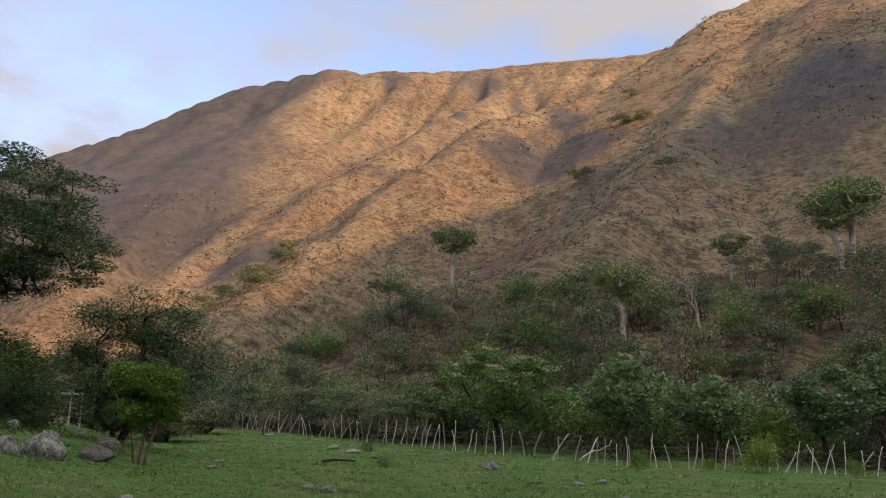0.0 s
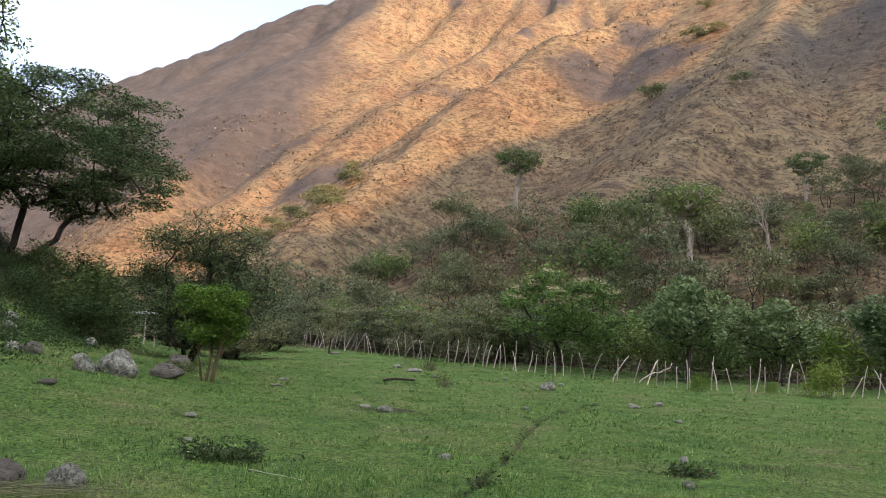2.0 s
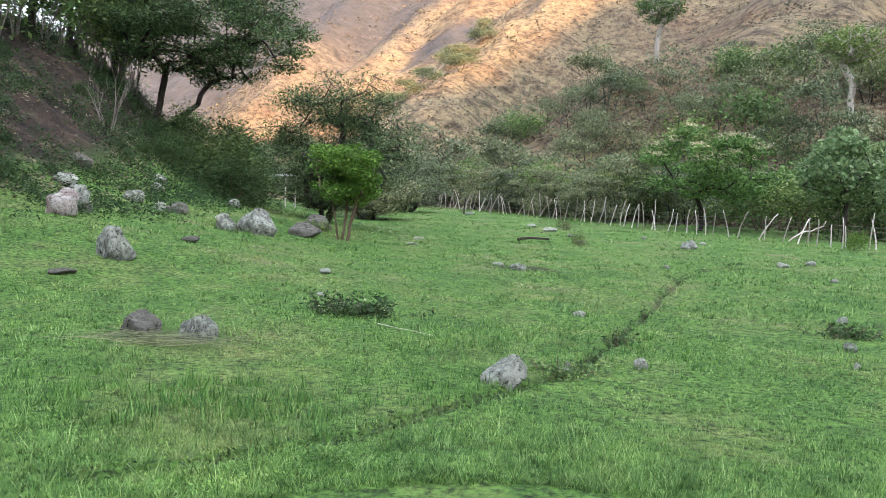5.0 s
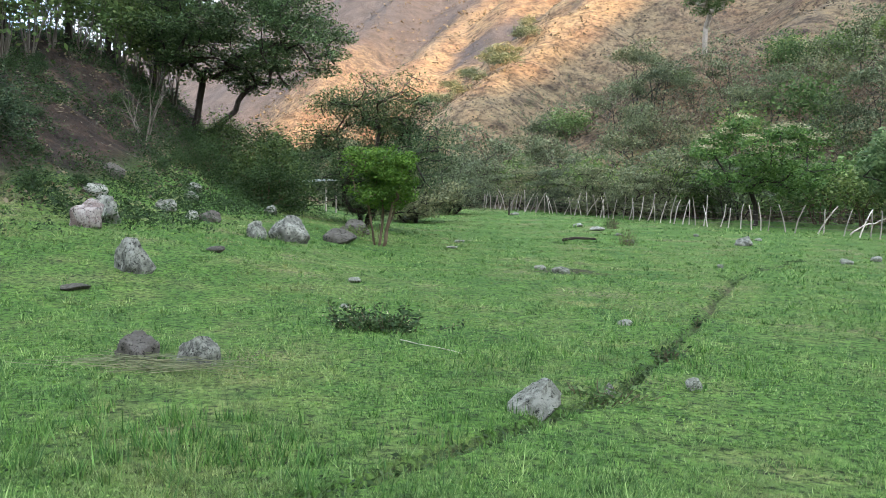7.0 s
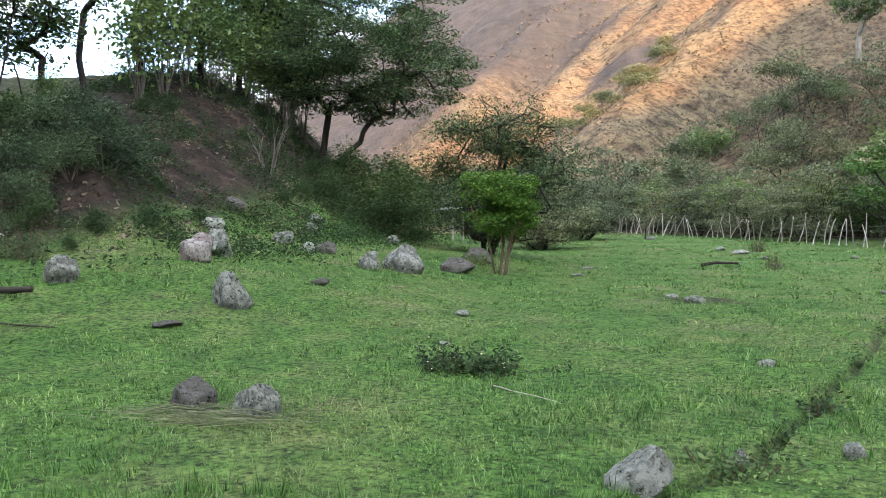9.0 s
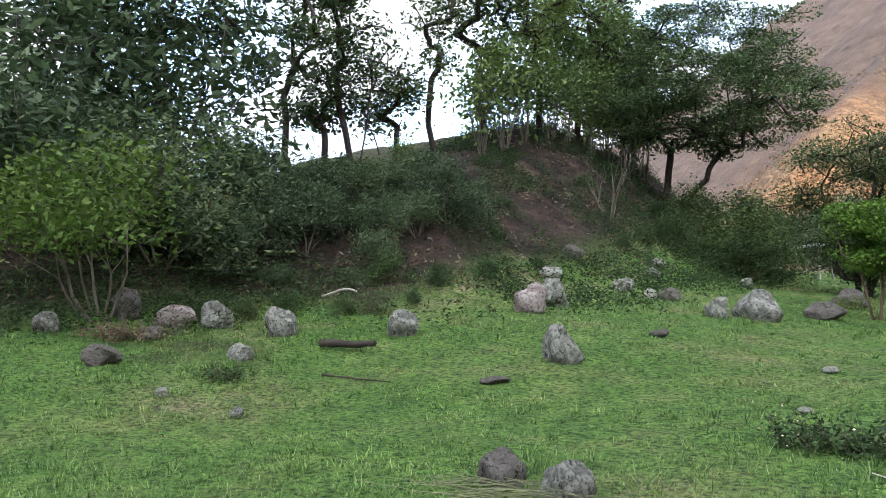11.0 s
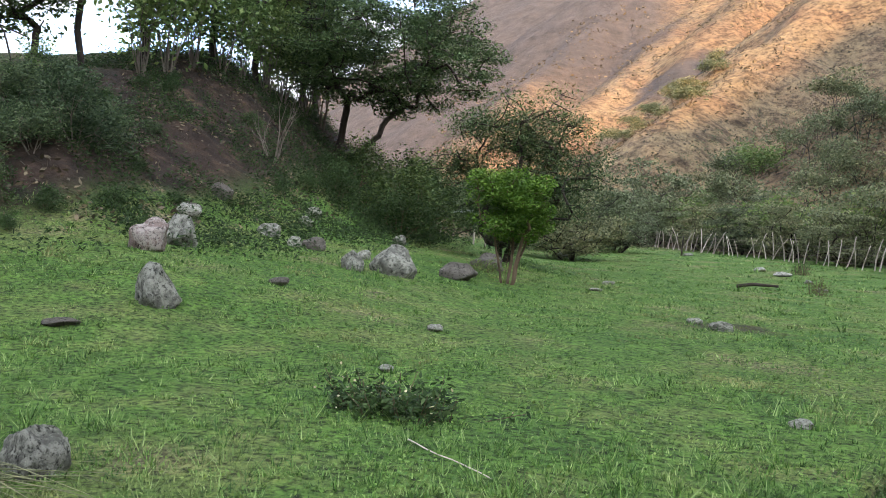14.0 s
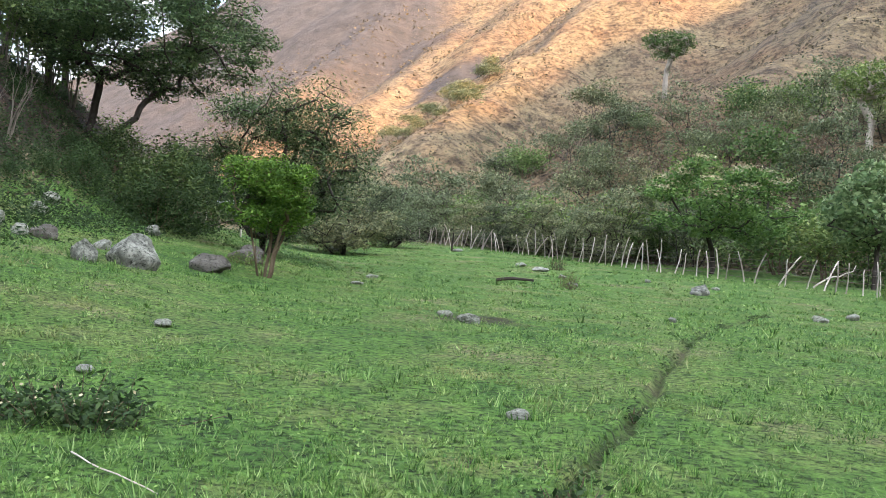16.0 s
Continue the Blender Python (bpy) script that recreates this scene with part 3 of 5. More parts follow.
# ---- scrub on the foot of the mountains ----
def scrub_sources():
    out = []
    for i in range(4):
        out.append(build_tree(100 + i, "scrub_tree", "grey-green feathery scrub tree on the dry slope", "tree", 4.6, 5.8, "scrub", "dark", 2300, 0.23,
                              stems=3, levels=4, split=3, angle=0.6, flat=0.6, fan=0.5, clump=(0.38, 0.38, 0.12), up=0.75, radius=0.07, first=1.4, group="scrub on the slope", sides=3, aspect=0.45))
    for i in range(3):
        out.append(build_tree(120 + i, "scrub_bush", "dark green dense bush on the dry slope", "bush", 2.8, 3.6, "mid", "brown", 1700, 0.20,
                              stems=5, levels=3, split=3, angle=0.7, flat=0.3, fan=0.9, clump=(0.42, 0.42, 0.32), up=0.4, radius=0.05, first=1.0, group="scrub on the slope", sides=3))
    for i in range(2):
        out.append(build_tree(140 + i, "dry_bush", "leafless brown-grey thorn bush on the dry slope", "bush", 2.6, 3.0, "brown", "grey", 900, 0.13,
                              stems=7, levels=3, split=3, angle=0.55, flat=0.2, fan=0.7, clump=(0.35, 0.35, 0.25), radius=0.035, first=0.9, group="scrub on the slope", sides=3))
    return out


def scrub_limit(az):
    """How high the scrub belt climbs, in degrees of elevation."""
    return float(np.interp(az, [-36, -29, -25, -20, -16, -12, -6, 0, 8, 13, 18, 30], [19, 17, 15, 11, 9.0, 8.6, 8.4, 9.0, 8.2, 6.6, 5.2, 4.2]))


KEEP_CLEAR = [(3.6, 51, 5.5), (10.3, 47, 3.2), (16.5, 50.5, 3), (22.8, 49.5, 3), (19.6, 50, 2.5), (20.7, 95, 4), (28.9, 93, 4), (1, 118, 5), (57, 118, 5), (20.3, 88, 4), (27, 87, 4)]
rng = np.random.default_rng(5)
cand_az = rng.uniform(-35, 31, 6000)
cand_r = np.where(rng.random(6000) < 0.72, rng.uniform(50, 132, 6000), rng.uniform(48, 85, 6000))
cand_x, cand_y = EYE0[0] - cand_r * np.sin(np.radians(cand_az)), EYE0[1] + cand_r * np.cos(np.radians(cand_az))
cand_z = terrain(cand_x, cand_y)[0]
cand_el = np.degrees(np.arctan2(cand_z - 1.4, cand_r))
patch = fractal(cand_x / 14, cand_y / 14, 77, 3)
spots = []
for az, r, x, y, el, p in zip(cand_az, cand_r, cand_x, cand_y, cand_el, patch):
    if len(spots) >= 300:
        break
    if y < np.interp(x, [-27, -11.5, -1, 6, 13, 30], [80, 67, 54, 46.5, 45.5, 48.5]) + 2.0:
        continue
    if el > scrub_limit(az) + rng.normal() * 1.1 or (p < -0.09 and r > 64):
        continue
    if any((x - a) ** 2 + (y - b) ** 2 < q * q for a, b, q in KEEP_CLEAR):
        continue
    if any((x - a) ** 2 + (y - b) ** 2 < (4.5 if r < 70 else 6) for a, b, _ in spots):
        continue
    spots.append((x, y, 1.0 if r < 75 else 1.25))
scatter(rng, scrub_sources(), spots)


def far_scrub():
    rng = np.random.default_rng(6)
    n = 2300
    az, r = rng.uniform(-35, 26, n), rng.uniform(70, 215, n)
    x, y = EYE0[0] - r * np.sin(np.radians(az)), EYE0[1] + r * np.cos(np.radians(az))
    z = terrain(x, y)[0]
    el = np.degrees(np.arctan2(z - 1.4, r))
    lim = np.interp(az, [-36, -29, -25, -20, -16, -12, -6, 0, 8, 13, 18, 30], [19, 17, 15.5, 12, 11, 10.5, 10, 10.3, 8.8, 7.0, 5.6, 4.4])
    keep = (el < lim + 0.9 * rng.normal(size=n)) & (fractal(x / 12, y / 12, 78, 3) > -0.08)
    x, y, z = x[keep], y[keep], z[keep]
    k = 40
    for name, leaf, pick, label in (("far_scrub", "scrub", np.arange(len(x)) % 5 < 3, "grey-green scrub thickets spread over the foot of the slope"),
                                    ("far_dry_scrub", "brown", np.arange(len(x)) % 5 >= 3, "brown leafless thickets spread over the foot of the slope")):
        s = np.repeat(rng.uniform(0.7, 1.5, pick.sum()), k)
        c = np.repeat(np.stack([x, y, z], 1)[pick], k, 0)
        c = c + rng.normal(size=c.shape) * s[:, None] * np.array((0.75, 0.75, 0.38)) + np.array((0, 0, 1.0)) * s[:, None] * 1.0
        co, f = leaf_cards(rng, c, 0.38, 0.45, 0.5)
        tagged(new(name, mesh_from(name, co, f, LEAF[leaf])), label, "scrub", kind="stuff")


far_scrub()


# ---- trees and bushes that stand out ----
small_tree = canopy_tree(11, "small_tree", "small bright green round-crowned tree with several slim stems", "tree", 2.95, 2.45, "bright", "brown", 13000, 0.095,
                         pads=75, fork=0.42, low=0.33, bulge=0.50, pad=(0.24, 0.24, 0.15), stems=6, spread=0.42, shell=0.15, tip=0.0062, power=0.5, aspect=0.45, up=0.6, droop=0.2)
place(small_tree, -7.88, 22.4, 0.05, 40)

mid_acacia = canopy_tree(12, "acacia_tree", "dark feathery acacia with a flat spreading crown and dark trunk", "tree", 6.3, 5.9, "acacia", "dark", 38000, 0.12,
                         pads=140, fork=0.14, low=0.08, bulge=0.62, pad=(0.62, 0.62, 0.32), stems=2, spread=0.35, shell=0.2, tip=0.012, power=0.5, aspect=0.35, up=0.75, lean=(0.4, 0.2))
place(mid_acacia, -10.95, 28.7, 0.1, 0)
low_acacia = canopy_tree(15, "acacia_tree", "low feathery grey-green acacia with a wide layered crown", "tree", 4.6, 6.6, "scrub", "dark", 15000, 0.16,
                         pads=90, fork=0.10, low=0.04, bulge=0.72, pad=(0.6, 0.6, 0.17), stems=5, spread=0.9, shell=0.1, tip=0.010, power=0.5, aspect=0.4, up=0.7, group="low acacias by the fence")
LOW_ACACIAS = ((-13.6, 42.5, 1.0), (-15.5, 55, 1.1), (-21.5, 52, 1.1), (-24, 63, 1.2), (-12.6, 68, 1.0), (-9.4, 64.5, 0.95), (-6.2, 60.5, 1.0), (-2.6, 56, 0.85), (-17.5, 73, 1.1), (0.6, 62, 0.9), (-8, 71, 1.1), (-3, 68, 1.0))
for i, (x, y, k) in enumerate(LOW_ACACIAS):
    m = pose(x, y, ground_z(x, y) - 0.1, 0, 0, 70 * i + 30) @ Matrix.Diagonal((k, k, k, 1))
    if i:
        copy_thing(low_acacia, m)
    else:
        low_acacia.matrix_basis = m

big_acacia = canopy_tree(13, "acacia_tree", "large dark acacia leaning off the bank with sweeping limbs", "tree", 8.8, 11.0, "acacia", "dark", 54000, 0.14,
                         pads=170, fork=0.12, low=0.24, bulge=0.62, pad=(0.75, 0.75, 0.22), stems=4, spread=0.8, shell=0.15, tip=0.012, power=0.5, aspect=0.45, up=0.6, lean=(1.5, 1.0))
place(big_acacia, -19.9, 32.0, 0.3, 0)

# tall thin trees along the top of the bank
CREST_TREES = [(61.3, 26, 9.0, 4.8, "dark", 1950), (56.6, 26, 8.5, 4.2, "dark", 1800), (51.0, 28, 8.8, 3.2, "dark", 1200), (54.2, 27, 4.4, 3.4, "dark", 1300), (58.6, 26, 4.0, 3.2, "dark", 1300), (47.2, 30, 9.6, 4.6, "dark", 4200),
               (43.5, 32, 8.4, 4.6, "mid", 4200), (40.4, 35, 7.6, 5.0, "mid", 4000), (37.8, 38, 7.2, 5.0, "mid", 4600), (40.2, 38, 9.5, 7.5, "mid", 5600), (37.0, 42, 8.6, 7.5, "dark", 5000), (67.5, 26, 9.5, 6.5, "dark", 3400), (74, 25, 9.0, 6.5, "dark", 5600)]
for i, (az, r, h, w, leaf, cnt) in enumerate(CREST_TREES):
    t = canopy_tree(30 + i, "bank_tree", "tall slim dark-leaved tree standing on top of the bank", "tree", h, w, leaf, "dark", int(cnt * (0.95 if cnt > 2000 else 1.7)), 0.21 if cnt > 2000 else 0.17,
                    pads=int(14 + cnt / 140), fork=0.26 if cnt > 2000 else 0.32, low=0.34 if cnt > 2000 else 0.30, bulge=0.5, pad=(0.55, 0.55, 0.4), stems=2 if i % 2 else 1, spread=0.5, shell=0.15, tip=0.018, power=0.5, up=0.3,
                    group="trees on the bank", bare=0.0 if cnt > 2000 else 0.2)
    x, y = 0.014 - r * math.sin(radians(az)), 3.85 + r * math.cos(radians(az))
    place(t, x, y, 0.1, 37 * i)

# thin upright stems between them
stem = build_tree(50, "thin_stem_shrub", "cluster of thin upright stems with sparse leaves", "shrub", 3.4, 2.4, "mid", "grey", 1400, 0.18,
                  stems=9, levels=3, split=2, angle=0.22, flat=0, fan=0.16, clump=(0.3, 0.3, 0.5), up=0.3, radius=0.03, first=1.8, group="stems on the bank", trim=0.35)
rng = np.random.default_rng(9)
scatter(rng, [stem], [(0.014 - r * math.sin(radians(a)), 3.85 + r * math.cos(radians(a)), s) for a, r, s in
                      ((47.6, 28.8, 0.9), (46, 29.5, 1), (44.6, 31, 0.9), (42.8, 31.5, 1.05), (41.6, 33, 1), (40, 34, 0.9), (39, 35.5, 1.1), (37.6, 37, 1), (36.4, 38.5, 0.9), (53.2, 26.5, 0.4))])

# broad-leaved shrubs over the bank
broad = [build_tree(60 + i, "bank_shrub", "grey-green broad-leaved shrub growing over the brown bank", "shrub", 2.6, 3.2, "greygreen", "grey", 4200, 0.155,
                    stems=6, levels=3, split=3, angle=0.6, flat=0.2, fan=0.8, clump=(0.30, 0.30, 0.28), up=0.35, radius=0.035, first=1.0, group="shrubs on the bank", aspect=0.36, droop=0.3) for i in range(3)]
dark_shrub = [build_tree(66 + i, "bank_bush", "dark green leafy bush on the shaded bank", "bush", 2.2, 2.8, "dark", "brown", 2400, 0.16,
                         stems=6, levels=3, split=3, angle=0.7, flat=0.2, fan=0.9, clump=(0.30, 0.30, 0.26), up=0.4, radius=0.03, first=0.9, group="bushes on the bank") for i in range(2)]
scatter(rng, broad, [(0.014 - r * math.sin(radians(a)), 3.85 + r * math.cos(radians(a)), s) for a, r, s in
                     ((72, 20.5, 1.2), (66.5, 21.5, 1.2), (62.5, 22, 0.75), (76, 20, 1.3), (69.5, 24, 1.5), (65, 25, 1.0), (58.8, 21.5, 0.5), (60.5, 19.5, 0.6), (55.5, 19.8, 0.6), (52.8, 19.2, 0.5),
                      (50.6, 20.0, 0.45), (57.8, 20.6, 0.5), (54.2, 21.5, 0.4), (49.0, 21.8, 0.35), (59.6, 21.4, 0.6), (61.8, 19.8, 0.55), (51.8, 22.6, 0.35), (46.5, 24.0, 0.3), (55.8, 18.2, 0.3), (64.2, 19.6, 0.5), (73.5, 24.5, 1.5), (79, 19, 1.3), (80, 23, 1.6), (57, 17.6, 0.35), (66, 18.8, 0.7), (70, 18.6, 0.8), (62.6, 18.2, 0.45))])
scatter(rng, dark_shrub, [(0.014 - r * math.sin(radians(a)), 3.85 + r * math.cos(radians(a)), s) for a, r, s in
                          ((59.5, 23, 0.4), (56, 22, 0.4), (53.8, 21.5, 0.4), (55, 17.4, 0.6), (51.5, 17.2, 0.5), (49, 22, 0.6), (48, 18, 0.45), (62.2, 16.2, 0.5), (64.8, 16.0, 0.55), (67.5, 16.0, 0.6),
                           (52.5, 25.0, 0.45), (57.5, 24.5, 0.5), (54.8, 24.5, 0.5), (60.5, 24.5, 0.55), (50.6, 25.5, 0.4), (47.6, 27.5, 0.45), (45.6, 29, 0.45), (49.5, 26, 0.35), (45.8, 27.5, 0.6), (44.6, 19.5, 0.4), (53.5, 16.0, 0.35), (58.5, 15.6, 0.4), (38.5, 24, 0.4), (37, 27, 0.5), (40.5, 29, 0.6), (46.8, 21, 0.3), (39.2, 31, 0.6), (36, 31, 0.55))])

# bushes at the end of the bank
end_bush = build_tree(70, "green_bush", "rounded dense green bush beside the end of the bank", "bush", 3.1, 3.8, "herb", "brown", 5200, 0.14,
                      stems=7, levels=4, split=3, angle=0.6, flat=0.2, fan=0.8, clump=(0.30, 0.30, 0.26), up=0.4, radius=0.04, first=1.0, group="bushes at the end of the bank")
scatter(rng, [end_bush], [(-15.6, 30.8, 1.0), (-17.2, 34.5, 1.05), (-14.6, 28.6, 0.7), (-19.5, 37.0, 1.0), (-18.4, 31.4, 0.7), (-16.2, 27.2, 0.5)], scale=(0.9, 1.1))

lime_bush = build_tree(72, "lime_bush", "yellow-green feathery bush hanging over a pile of stones", "bush", 3.3, 4.0, "lime", "grey", 5200, 0.13,
                       stems=6, levels=4, split=3, angle=0.55, flat=0.2, fan=0.6, clump=(0.26, 0.26, 0.2), up=0.5, radius=0.04, first=1.2, trim=0.25)
place(lime_bush, -15.2, 8.2, 0.1, 20)

bare_bush = build_tree(74, "bare_shrub", "leafless pale multi-stemmed shrub on the brown bank", "shrub", 3.0, 2.6, "brown", "grey", 0, 0.1,
                       stems=7, levels=4, split=2, angle=0.35, flat=0, fan=0.42, radius=0.035, first=1.2)
place(bare_bush, -17.2, 25.0, 0.1, 0)

# trees behind the fence
umbrella = canopy_tree(80, "flowering_tree", "broad green umbrella-shaped tree tipped with cream flowers behind the fence", "tree", 6.2, 9.4, "leafgreen", "dark", 12000, 0.22,
                       pads=70, fork=0.18, low=0.30, bulge=0.6, pad=(0.75, 0.75, 0.26), stems=1, spread=0.5, shell=0.4, tip=0.013, power=0.5, up=0.6,
                       extra=("blossom", "flower", 2600, 0.12, "cream blossom clusters"))
place(umbrella, 3.6, 51.0, 0.1, 0)
broadleaf = canopy_tree(82, "broadleaf_tree", "grey-green large-leaved tree behind the stick fence", "tree", 5.8, 5.4, "palegreen", "dark", 5200, 0.26,
                        pads=34, fork=0.25, low=0.32, bulge=0.5, pad=(0.65, 0.65, 0.4), stems=2, spread=0.3, shell=0.3, tip=0.016, power=0.5, aspect=0.6, up=0.45, group="large-leaved trees")
scatter(rng, [broadleaf], [(10.3, 47.0, 0.95), (16.5, 50.5, 1.0), (22.8, 49.5, 1.15), (13.2, 52, 0.9), (27.5, 52, 1.1)], scale=(0.95, 1.05))
strap = build_tree(84, "strap_leaf_plant", "yellow-green strap-leaved plant behind the fence", "plant", 3.6, 2.4, "lime", "brown", 420, 0.75,
                   stems=4, levels=2, split=2, angle=0.3, flat=0, fan=0.25, clump=(0.3, 0.3, 0.45), up=0.2, radius=0.05, first=1.5, aspect=0.14, trim=0.3)
place(strap, 19.6, 50.0, 0.1, 0)
fence_bush = build_tree(85, "fence_bush", "light green bush in the grass along the fence", "bush", 1.6, 2.1, "lime", "brown", 2600, 0.10,
                        stems=7, levels=3, split=3, angle=0.6, flat=0.1, fan=0.7, clump=(0.2, 0.2, 0.2), up=0.4, radius=0.02, first=0.7, group="bushes along the fence")
scatter(rng, [fence_bush], [(15.4, 40.6, 1.05), (9.3, 39.2, 0.5), (13.0, 41.0, 0.35), (20.5, 42, 0.5)], scale=(0.95, 1.05))

# pale-trunked trees on the slope
kapok = canopy_tree(90, "pale_trunk_tree", "slope tree with a thick pale trunk and thin green crown", "tree", 8.4, 8.0, "mid", "pale", 4200, 0.30,
                    pads=44, fork=0.34, low=0.48, bulge=0.38, pad=(0.95, 0.95, 0.3), shell=0.3, tip=0.036, power=0.55, up=0.6, group="pale-trunked trees")
scatter(rng, [kapok], [(20.7, 95.2, 1.0), (57.4, 118.7, 1.55), (60.5, 121, 1.35), (1.0, 117.8, 0.95), (43, 123, 0.8)], scale=(0.97, 1.03))
snag = build_tree(92, "bare_pale_tree", "leafless tree with a thick pale trunk on the slope", "tree", 7.4, 5.5, "brown", "pale", 0, 0.1,
                  stems=1, levels=5, split=3, angle=0.5, flat=0, fan=0.1, radius=0.32, first=2.8, shrink=0.66)
place(snag, 28.9, 93.3, 0.2, 0)

# sunlit trees in the gully and on the crag
gully_tree = build_tree(94, "gully_tree", "dull green sunlit tree in a mountain gully", "tree", 7.5, 11, "scrub", "brown", 1300, 0.7,
                        stems=3, levels=4, split=3, angle=0.6, flat=0.35, fan=0.5, clump=(1.0, 1.0, 0.5), up=0.5, radius=0.14, first=2.0, group="trees in the gully")
scatter(rng, [gully_tree], [(-71, 228, 0.9), (-63, 219, 0.9), (-59, 221, 0.9), (-51, 214, 0.9), (-47, 215, 0.9), (-44, 222, 0.9), (-63, 211, 0.9), (-56, 206, 0.9), (-50, 204, 0.9), (-41, 185, 0.9), (-62, 238, 0.9), (-54, 236, 0.9),
                            (66, 308, 1.1), (73, 306, 0.9), (43, 260, 0.9), (-59, 308, 1.0), (80, 352, 0.7), (58, 214, 0.7)])


# ---- low brush over the dry slopes ----
def slope_brush():
    rng = np.random.default_rng(17)
    n = 24000
    az, r = rng.uniform(-36, 30, n), 55 * np.exp(rng.uniform(0, 2.1, n))
    x, y = EYE0[0] - r * np.sin(np.radians(az)), EYE0[1] + r * np.cos(np.radians(az))
    keep = (fractal(x / 22, y / 22, 91, 3) > -0.06) & (y > np.interp(x, [-27, -11.5, -1, 6, 13, 30], [80, 67, 54, 46.5, 45.5, 48.5]) + 2)
    x, y, r = x[keep], y[keep], r[keep]
    z = terrain(x, y)[0]
    k = 4
    s = np.repeat(0.14 + 0.0022 * r * rng.uniform(0.4, 1.5, len(r)), k)
    c = np.repeat(np.stack([x, y, z], 1), k, 0) + rng.normal(size=(len(x) * k, 3)) * s[:, None] * np.array((0.8, 0.8, 0.35))
    c[:, 2] += 0.3 * s
    co, f = leaf_cards(rng, c, s[:, None] * 1.1, 0.5, 0.3)
    ob = new("slope_brush", mesh_from("slope_brush", co, f, LEAF["tussock"]))
    tagged(ob, "low dry brown brush scattered over the mountain slopes", "brush", kind="stuff")


slope_brush()


def bank_weeds():
    rng = np.random.default_rng(18)
    n = 34000
    x, y = rng.uniform(-25, -7.5, n), rng.uniform(5, 42, n)
    u = toe_distance(x, y)
    keep = (u > 0.6 - 2.0 * rng.random(n) ** 3) & (u < 11) & (fractal(x / 1.4, y / 1.4, 92, 4) > -0.06)
    keep &= ~((u > 4.6) & (u < 7.6) & (y > 17) & (y < 29) & (rng.random(n) < 0.2))
    x, y = x[keep], y[keep]
    z = terrain(x, y)[0]
    k = 9
    c = np.repeat(np.stack([x, y, z], 1), k, 0) + np.abs(rng.normal(size=(len(x) * k, 3))) * np.array((0, 0, 0.19)) + rng.normal(size=(len(x) * k, 3)) * np.array((0.13, 0.13, 0.02))
    co, f = leaf_cards(rng, c, 0.10, 0.32, 0.2)
    ob = new("bank_weeds", mesh_from("bank_weeds", co, f, LEAF["herb"]))
    tagged(ob, "dark green weeds covering the shaded bank", "weeds", kind="stuff")


bank_weeds()


def bank_litter():
    rng = np.random.default_rng(19)
    n = 15000
    x, y = rng.uniform(-26, -10, n), rng.uniform(5, 36, n)
    u = toe_distance(x, y)
    keep = (u > 1.5) & (u < 11) & (fractal(x / 0.9, y / 0.9, 97, 4) > -0.05)
    x, y = x[keep], y[keep]
    c = np.stack([x, y, terrain(x, y)[0] + np.abs(rng.normal(size=len(x))) * 0.05], 1)
    co, f = leaf_cards(rng, c, 0.15, 0.45, 0.35)
    ob = new("bank_litter", mesh_from("bank_litter", co, f, LEAF["tussock"]))
    tagged(ob, "dry brown leaf litter and dead twigs over the bank", "leaf litter", kind="stuff")


bank_litter()


# ---- stones ----
def stone_material(name, a, b_, lichen, cover=0.5):
    m, n, l, b = mat(name, 0.92)
    tc = n.new("ShaderNodeTexCoord").outputs["Object"]
    base = ramp_node(n, l, noise_node(n, l, 3.2, 9, 0.72, tc), [(0.3, a), (0.7, b_)])
    patches = ramp_node(n, l, noise_node(n, l, 2.3, 10, 0.78, tc), [(cover - 0.02, (0, 0, 0)), (cover + 0.07, (1, 1, 1))])
    c = mix_node(n, l, patches, base, mix_node(n, l, noise_node(n, l, 9, 6, 0.7, tc), lichen, b_))
    pits = ramp_node(n, l, noise_node(n, l, 5.5, 9, 0.8, tc), [(0.41, (0.13, 0.13, 0.12)), (0.465, (1, 1, 1))])
    l.new(mix_node(n, l, 1.0, c, pits, "MULTIPLY"), b.inputs["Base Color"])
    bump_node(n, l, noise_node(n, l, 8, 10, 0.78, tc), 0.8, 0.06, b)
    return m


STONE = {
    "grey": stone_material("lichen_grey_stone", (0.066, 0.066, 0.054), (0.165, 0.165, 0.135), (0.38, 0.38, 0.32), 0.485),
    "pink": stone_material("pinkish_stone", (0.11, 0.078, 0.07), (0.23, 0.175, 0.155), (0.47, 0.45, 0.40), 0.47),
    "dark": stone_material("dark_brown_stone", (0.065, 0.058, 0.048), (0.155, 0.14, 0.118), (0.27, 0.265, 0.22), 0.58),
    "pale": stone_material("pale_stone", (0.13, 0.13, 0.108), (0.27, 0.27, 0.22), (0.40, 0.40, 0.34), 0.48),
}


